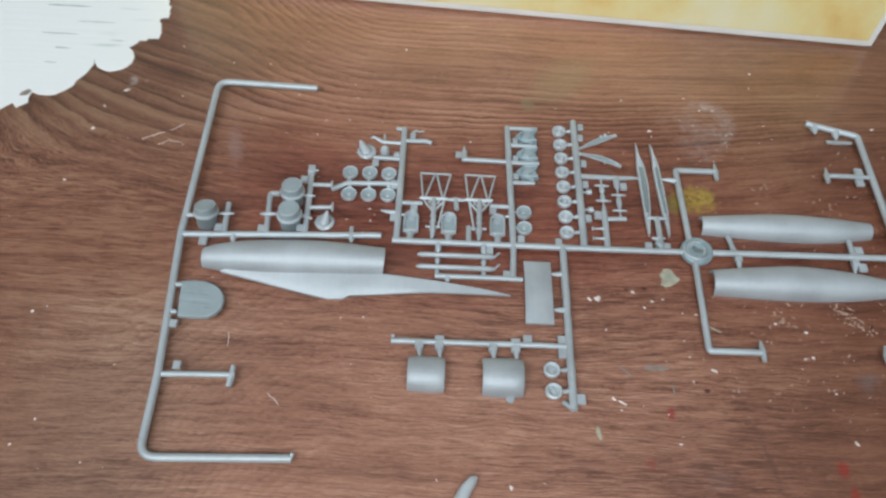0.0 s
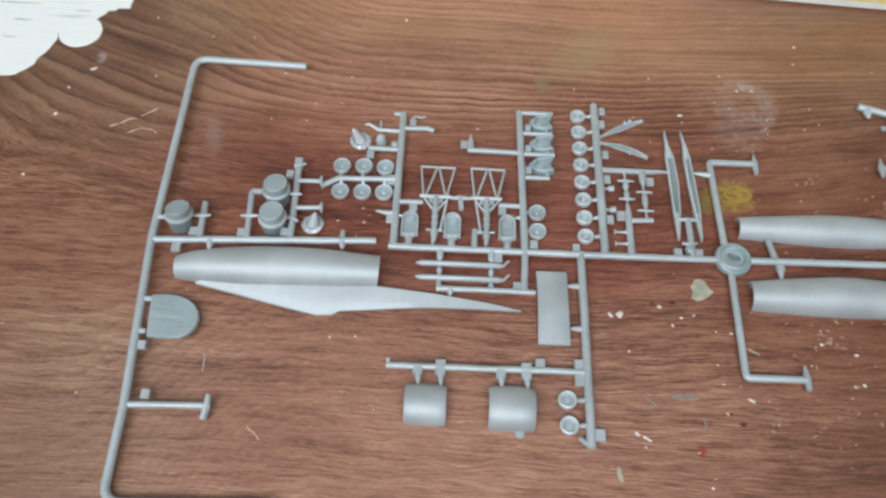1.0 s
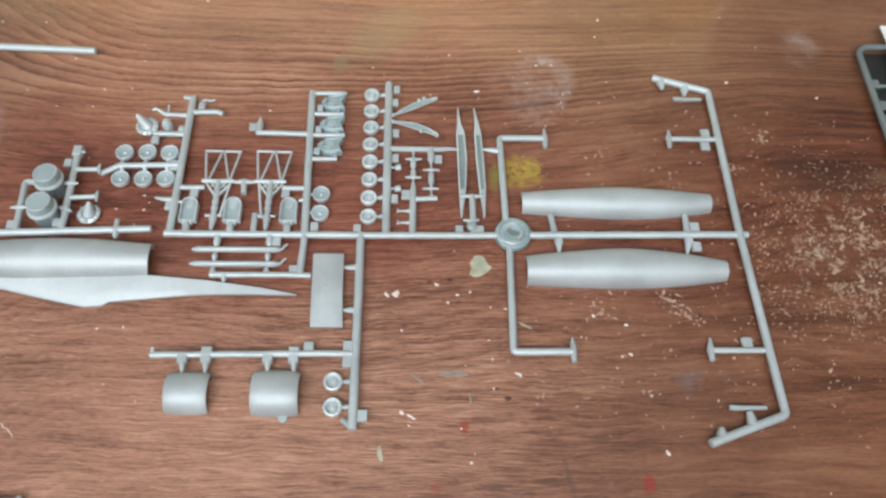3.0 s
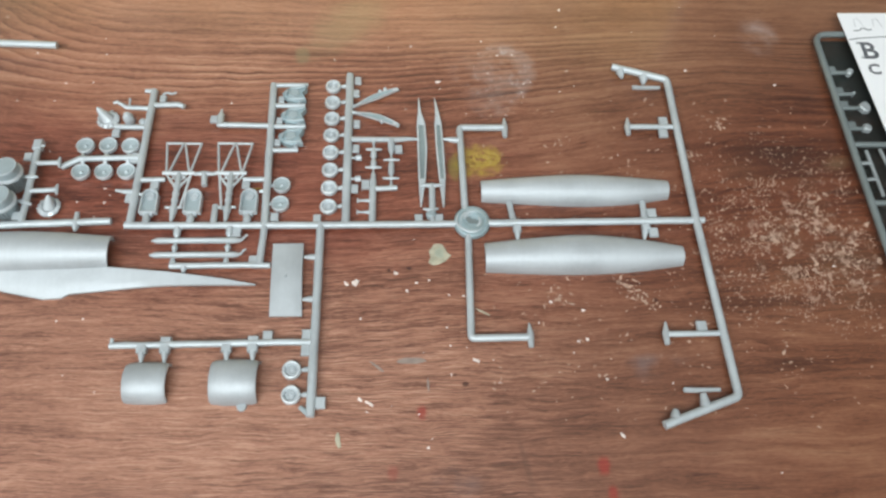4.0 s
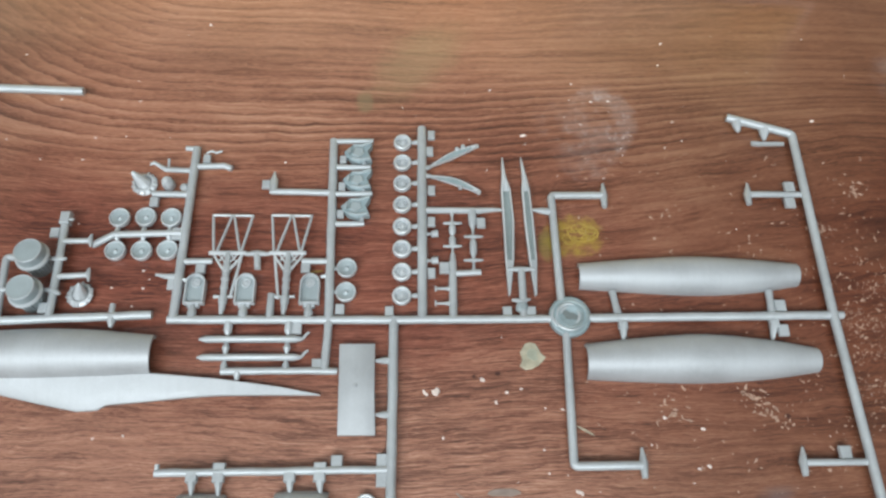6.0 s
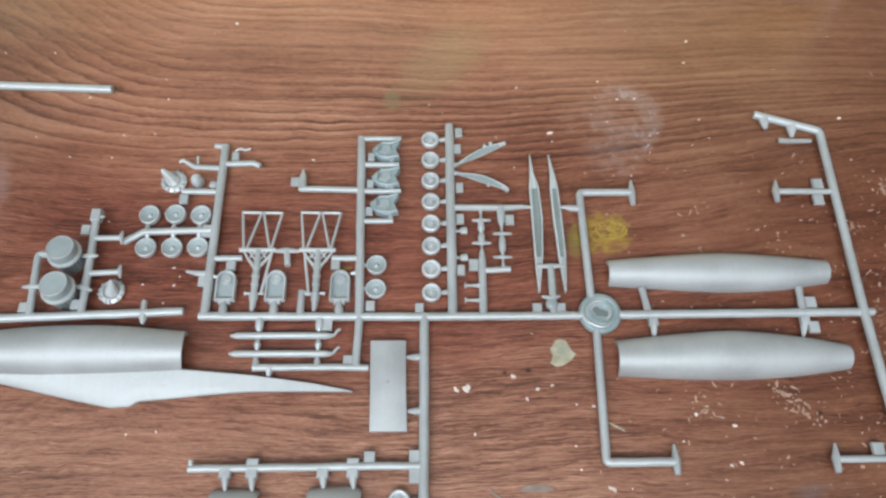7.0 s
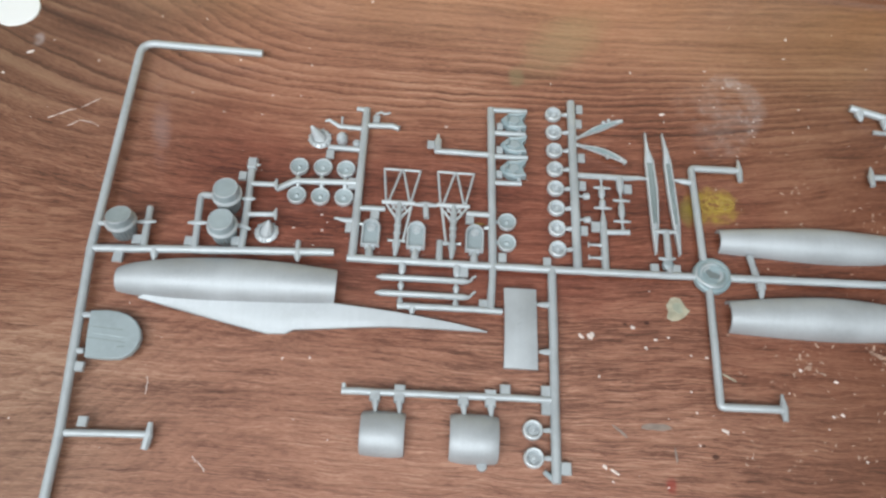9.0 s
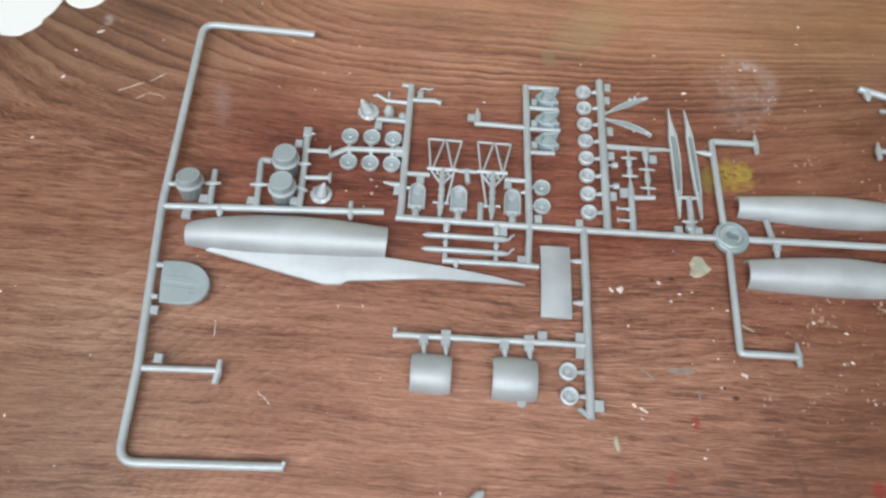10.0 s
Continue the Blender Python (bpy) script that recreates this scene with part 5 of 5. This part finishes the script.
# --- kit box standing at the far edge, picture on its side ---
kit_box = thing("kit_box", "kit box with yellow and orange printed sides and white edges", "cardboard box", (0, 0, 0))
turn_box = Matrix.Translation((0.2222, 0.3362, 0)) @ Matrix.Rotation(radians(-4.4), 4, "Z")
LEN, DEP, HGT = 380, 250, 62
for name, bm, mat, lab in (
    ("tray", box(-LEN + 1.6, 1.6, 0.0, -1.6, DEP - 1.6, 40, 0.8), CARD, "cream cardboard tray inside the lid"),
    ("lid", box(-LEN, 0.0, 1.6, 0, DEP, HGT, 0.8), CARD, "white-edged cardboard lid"),
    ("printed_side", box(-LEN + 2.2, -0.35, 5.2, -3.2, 0.4, HGT - 1.5, 0.1), ART, "pale yellow and orange cloudy picture on the side"),
    ("printed_top", box(-LEN + 3, 3, HGT - 0.3, -3, DEP - 3, HGT + 0.3, 0.1), ART, "yellow and orange cloudy picture on the lid"),
):
    ob = part(name, bm, mat, kit_box, lab)
    ob.matrix_local = turn_box

# --- white paint brushed on the tabletop ---
rng = random.Random(5)


def brushed(points, jitter, step=2.2):
    """An outline with small uneven steps, as a dry brush leaves it."""
    out = []
    for (ax, ay), (bx, by) in zip(points, points[1:]):
        n = max(1, int(math.hypot(bx - ax, by - ay) / step))
        for k in range(n):
            t = k / n
            out.append((ax + (bx - ax) * t + rng.uniform(-jitter, jitter) * 1.5, ay + (by - ay) * t + rng.uniform(-jitter, jitter) * 0.6))
    return out + [points[-1]]


paint = thing("paint_patch", "thick white paint brushed and dried on the tabletop", "dried paint", (0, 0, 0))
body_line = []
for y1, y0, xe in ((362, 356, -157.5), (356, 352, -155.0), (352, 347.5, -153.5), (347.5, 342, -151.8), (342, 337.2, -150.8), (337.2, 333.4, -154.6), (333.4, 330.2, -153.6), (330.2, 326.5, -152.6), (326.5, 320.6, -151.6), (320.6, 318.8, -157.6), (318.8, 316.4, -162.0)):
    body_line += [(xe + rng.uniform(-0.3, 0.3), y1 - 0.15), (xe + rng.uniform(-0.5, 0.3), (y0 + y1) / 2), (xe + rng.uniform(-0.3, 0.4), y0 + 0.15)]
lower = [(-168, 311), (-179.6, 303), (-180.2, 296), (-183.0, 288.5), (-186.5, 282.5), (-190.0, 278.4), (-194.5, 276.2), (-200, 276.6), (-203.6, 278.2)]
far_side = [(-204.4, 274.5), (-203.6, 270.6), (-208.6, 267.6), (-211.5, 270.6), (-214.5, 265.2), (-220, 262), (-262, 262), (-300, 300), (-300, 380), (-200, 384), (-160, 372)]
part("brush_coat", slab(body_line + brushed(lower, 0.5) + brushed(far_side, 0.8, 4.0), -0.3, 0.45, 0.15), WHITE_PAINT, paint)
part("bare_spot", slab(ragged(-206.3, 277.2, 2.0, 14, 0.2, 8, 1.2, 40), 0.3, 0.5, 0.05), GREYCHIP, paint, "bare grey gap in the white paint")
for bx, by, bl, bw in ((-204, 321.5, 18, 0.8), (-188, 331.5, 22, 0.7), (-206, 344.0, 24, 1.3), (-199, 310.5, 9, 0.9), (-201.5, 299.5, 6, 0.7), (-173, 317.6, 8, 0.8)):
    part("bare_streak", slab(ragged(bx, by, bw / 2, 14, 0.15, int(by), bl / bw, -1), 0.3, 0.465, 0.01), THIN, paint, "thin grey streak in the brushed paint")
part("drip", slab(ragged(-170.3, 304.4, 9.6, 40, 0.018, 3, 1.0), -0.3, 0.7, 0.3), WHITE_PAINT, paint, "round white paint drip")

# --- crumbs and scraps on the tabletop ---
heart_line = [(91.2, 181.4), (93.0, 180.2), (95.2, 180.6), (97.2, 181.7), (98.6, 183.0), (99.8, 184.4), (98.4, 185.6), (97.6, 187.4), (96.6, 189.0), (94.8, 189.4), (93.2, 189.0), (92.4, 187.6), (91.4, 186.2), (92.0, 183.8)]
putty = part("putty_blob", slab(heart_line, -0.2, 0.35, 0.25), PALE, None)
part("putty_core", slab(ragged(95.4, 185.2, 1.9, 16, 0.15, 5), 0.3, 0.5, 0.12), PALE_GREEN, putty, "greener middle of the putty")
tagged(putty, "pale green smear of dried putty on the tabletop", "putty")
offcut = thing("sprue_offcut", "pale grey plastic offcut with a rounded end on the table", "plastic offcut", (0, 0, 0))
part("rod", tube([(4, 76, 2.2), (9.0, 86.5, 2.4), (12.0, 92.5, 2.6), (14.2, 95.4, 2.6), (15.4, 96.6, 2.4)], [2.3, 2.3, 2.2, 1.7, 0.6], 14), EDGE, offcut)


def scrap(name, x, y, length, width, turn, mat, label, seed, thick=0.5):
    ob = part(name, slab(ragged(x, y, width / 2, 16, 0.16, seed, length / width, turn), -0.15, thick * 0.4, 0.12), mat, None)
    return tagged(ob, label, "plastic scrap", "scraps on the table")


scrap("plastic_scrap", 84.6, 142.8, 10.0, 2.4, 3, GREYCHIP, "thin grey plastic shaving on the tabletop", 11)
scrap("plastic_scrap", 72.6, 140.8, 6.4, 0.9, -38, GREYCHIP, "narrow grey plastic shaving on the tabletop", 12)
scrap("plastic_scrap", 60.2, 115.4, 1.5, 6.0, 8, PALE, "pale upright plastic shaving on the tabletop", 13, 0.7)
scrap("plastic_scrap", 110.4, 161.0, 6.0, 0.7, -30, PALE, "fine curled pale shaving beside the sprue arm", 14)
scrap("plastic_scrap", 24.6, 214.4, 4.2, 0.9, 5, YELLOWISH, "short mustard-yellow plastic sliver under the sprue", 16, 0.9)
scrap("plastic_scrap", 90.2, 134.0, 0.8, 4.6, 6, GREYCHIP, "fine grey sliver on the tabletop", 15)


def flecks(name, mat, spots, label, rough=0.25, high=0.5):
    """Crumbs scattered on the tabletop: (x, y, radius, stretch, turn) each."""
    verts, faces = [], []
    for k, (x, y, r, st, tn) in enumerate(spots):
        o = ragged(x, y, r, 9, rough, k, st, tn)
        n = len(verts)
        verts += [(px * MM, py * MM, -0.05 * MM) for px, py in o]
        verts += [((x + (px - x) * 0.75) * MM, (y + (py - y) * 0.75) * MM, min(high, 0.08 + r * 0.3) * MM) for px, py in o]
        faces += [(n + i, n + (i + 1) % 9, n + 9 + (i + 1) % 9, n + 9 + i) for i in range(9)] + [tuple(range(n + 9, n + 18))]
    me = bpy.data.meshes.new(name)
    me.from_pydata(verts, [], faces)
    me.materials.append(mat)
    return tagged(new(name, me), label, "crumbs", kind="stuff")


rng = random.Random(21)
near = [(64.4, 173.3, 1.23, 1.2, 0), (61.0, 172.9, 0.66, 1.6, -60), (79.1, 177.1, 0.66, 1.5, -50), (86.7, 173.0, 0.57, 1, 0), (91.3, 174.1, 0.45, 1, 0), (83.2, 169.8, 0.61, 1, 0), (66.6, 158.9, 0.49, 1, 0)]
near += [(-32.8, 214.7, 0.37, 1.6, 10), (-42.3, 208.6, 0.33, 1.3, 0), (-32.0, 208.3, 0.41, 1.2, 40), (-34.6, 202.0, 0.33, 1.5, 0), (-30.4, 211.6, 0.25, 1.4, 80)]
near += [(103.9, 167.5, 0.49, 1.3, 0), (107.2, 142.6, 0.74, 1.7, -25), (70.2, 127.7, 0.57, 2.8, -35), (67.0, 129.2, 0.57, 1.8, -60), (147.0, 161.3, 0.57, 1.4, 0), (147.2, 150.0, 0.57, 1.3, 0), (155.0, 115.4, 0.66, 1.5, -60), (89.9, 112.4, 0.49, 1.4, 40)]
west = [(-167.3, 256.0, 0.74, 1.3, 20), (-170.6, 224.2, 0.66, 1, 0), (-161.8, 156.5, 0.57, 1.4, 0), (-158.4, 282.2, 0.74, 2.4, 15), (-166.0, 271.0, 0.66, 1, 60), (-130.2, 279.7, 0.41, 1, 0), (-151.3, 102.1, 0.49, 1, 0), (-145.6, 111.9, 0.49, 1, 0)]
far = [(153.6, 312.2, 0.74, 0.7, 0), (-23.1, 320.1, 0.57, 1, 0), (244.0, 268.0, 0.5, 1.3, 30), (206.0, 276.0, 0.57, 1.5, 0), (97.0, 269.0, 0.66, 1.8, 0), (27.7, 93.9, 0.66, 1.6, -50), (1.5, 95.5, 0.57, 0.4, 0), (-30.5, 160, 0.41, 1, 0)]
loose = [(rng.uniform(-230, 260), rng.uniform(85, 325), abs(rng.gauss(0, 0.12)) + 0.09, rng.uniform(0.8, 2.4), rng.uniform(0, 180)) for _ in range(120)]
marks = [(116.7, 292.5, 0.39, 1, 0), (115.1, 285.1, 0.24, 1, 0), (123.4, 284.3, 0.35, 1.8, 0), (129.9, 284.6, 0.39, 1.6, 0), (112.9, 277.3, 0.24, 1, 0), (118.7, 274.0, 0.30, 1.2, 0), (133.8, 268.1, 0.39, 1, 0), (129.0, 268.1, 0.24, 1, 0), (132.7, 263.6, 0.35, 1, 0), (132.9, 260.7, 0.30, 1, 0), (97.5, 265.3, 0.30, 1.3, 0), (136.7, 269.1, 0.24, 1.6, 0), (155.6, 266.9, 0.30, 1, 0), (148.9, 263.9, 0.24, 2, 0), (108.4, 251.8, 0.24, 1, 0), (83.1, 254.1, 0.30, 1, 0)]
marks += [(125.0, 250.9, 0.37, 1, 0), (-91.2, 305.1, 0.27, 1.5, 0), (-73.7, 284.2, 0.42, 1.2, 0), (-44.7, 283.6, 0.32, 1.2, 0), (-58.3, 267.4, 0.27, 1.6, 0), (-47.2, 268.0, 0.21, 2, 0), (-76.0, 258.2, 0.32, 1, 0), (-61.1, 258.0, 0.27, 1.6, 0), (-89.9, 266.6, 0.27, 1, 0), (98.5, 168.0, 0.32, 1.3, -40), (97.3, 155.2, 0.32, 1.5, -40), (98.4, 148.2, 0.32, 1.4, -40), (98.3, 137.5, 0.32, 1.5, -40), (69.5, 124.7, 0.27, 2, -40), (144.0, 149.3, 0.42, 1.5, -40), (141.8, 145.0, 0.27, 1.2, -40)]
marks += [(135.5, 164.8, 0.48, 1.8, -40), (130.4, 156.5, 0.32, 1.2, -40)]
flecks("paint_flecks", FLECK, near + west + far + marks + loose, "tiny pinkish-white paint crumbs scattered over the tabletop", 0.3)
swarf = []
while len(swarf) < 3200:
    x, y = rng.gauss(236, 24), rng.gauss(191, 22)
    if x < 265 and noise.noise(Vector((x * 0.11, y * 0.16, 1.7))) + 0.5 * noise.noise(Vector((x * 0.5, y * 0.6, 4.7))) > rng.uniform(-0.35, 0.45):
        swarf.append((x, y, abs(rng.gauss(0.0, 0.11)) + 0.065, rng.uniform(0.6, 3.0), rng.gauss(30, 50)))
for _ in range(320):
    swarf.append((rng.uniform(112, 225), rng.uniform(120, 262), abs(rng.gauss(0, 0.16)) + 0.1, rng.uniform(0.9, 3.0), rng.gauss(25, 50)))
for cx, cy, n in ((163, 172, 22), (168, 167, 20), (172, 163, 12), (140, 166, 9), (137, 169, 6), (144, 235, 2), (173, 228, 4), (118, 213, 4), (215, 246, 14), (200, 231, 20)):
    swarf += [(rng.gauss(cx, 2.2), rng.gauss(cy, 1.5), rng.uniform(0.15, 0.5), rng.uniform(1, 3.0), rng.gauss(-25, 40)) for _ in range(n)]
flecks("sanding_swarf", CHIP, swarf, "tan sanding crumbs and shavings strewn on the tabletop", 0.42, 0.16)
smears = [(224.8, 191.0, 1.7, 1.2, 40), (238.7, 180.5, 1.5, 1.0, 80), (238.0, 176.5, 1.4, 0.8, 60), (229.9, 183.5, 1.2, 1.3, 30)]
smears += [(rng.gauss(240, 16), rng.gauss(189, 14), rng.uniform(0.5, 1.2), rng.uniform(0.8, 1.9), rng.uniform(0, 180)) for _ in range(26)]
flecks("dust_smears", CHIP, [q for q in smears if q[0] < 264], "flat patches of tan sanding dust on the tabletop", 0.7, 0.05)

# yellow paint dragged into loops
loops = random.Random(33)
YELLOW = plain("yellow_paint", (0.46, 0.32, 0.06), 0.5, 0.2, 300.0)
yellow = thing("paint_scribble", "thin yellow paint loops dried on the tabletop", "dried paint", (0, 0, 0))
for k in range(9):
    cx, cy, a0, rr = loops.uniform(107, 119), loops.uniform(223, 232), loops.uniform(0, 6.3), loops.uniform(1.6, 4.4)
    pts = [(cx + rr * math.cos(a0 + t * 0.55) * (1 + 0.08 * t), cy + 0.7 * rr * math.sin(a0 + t * 0.55), 0.05) for t in range(9)]
    part("loop", tube(pts, 0.15, 5, 0.5), YELLOW, yellow)


def scratch(x0, y0, x1, y1, bow, r, label):
    """A fine kinked fibre, uneven in thickness."""
    rng = random.Random(int(x0 * 13 + y0))
    pts, radii = [], []
    for k in range(9):
        t = k / 8
        lift = bow * math.sin(math.pi * t)
        pts.append((x0 + (x1 - x0) * t + lift + rng.uniform(-0.25, 0.25), y0 + (y1 - y0) * t + lift + rng.uniform(-0.3, 0.3), 0.12))
        radii.append(r * rng.uniform(0.35, 1.2))
    ob = part("thread", tube(pts, radii, 5), FLECK, None)
    return tagged(ob, label, "fibre", "fibres on the table")


for x0, y0, x1, y1, bow in ((-63.0, 125.6, -58.4, 121.4, 0.1), (-142.4, 250.5, -133, 255.6, 0.6), (-131, 256.4, -124.8, 261.0, 0.4), (-134, 247.6, -128.4, 250.2, 0.9), (-128.4, 250.2, -122.6, 248.2, 0.3), (-82.4, 150.6, -81.9, 144.6, 0.2)):
    scratch(x0, y0, x1, y1, bow, 0.17, "fine pale fibre lying on the tabletop")
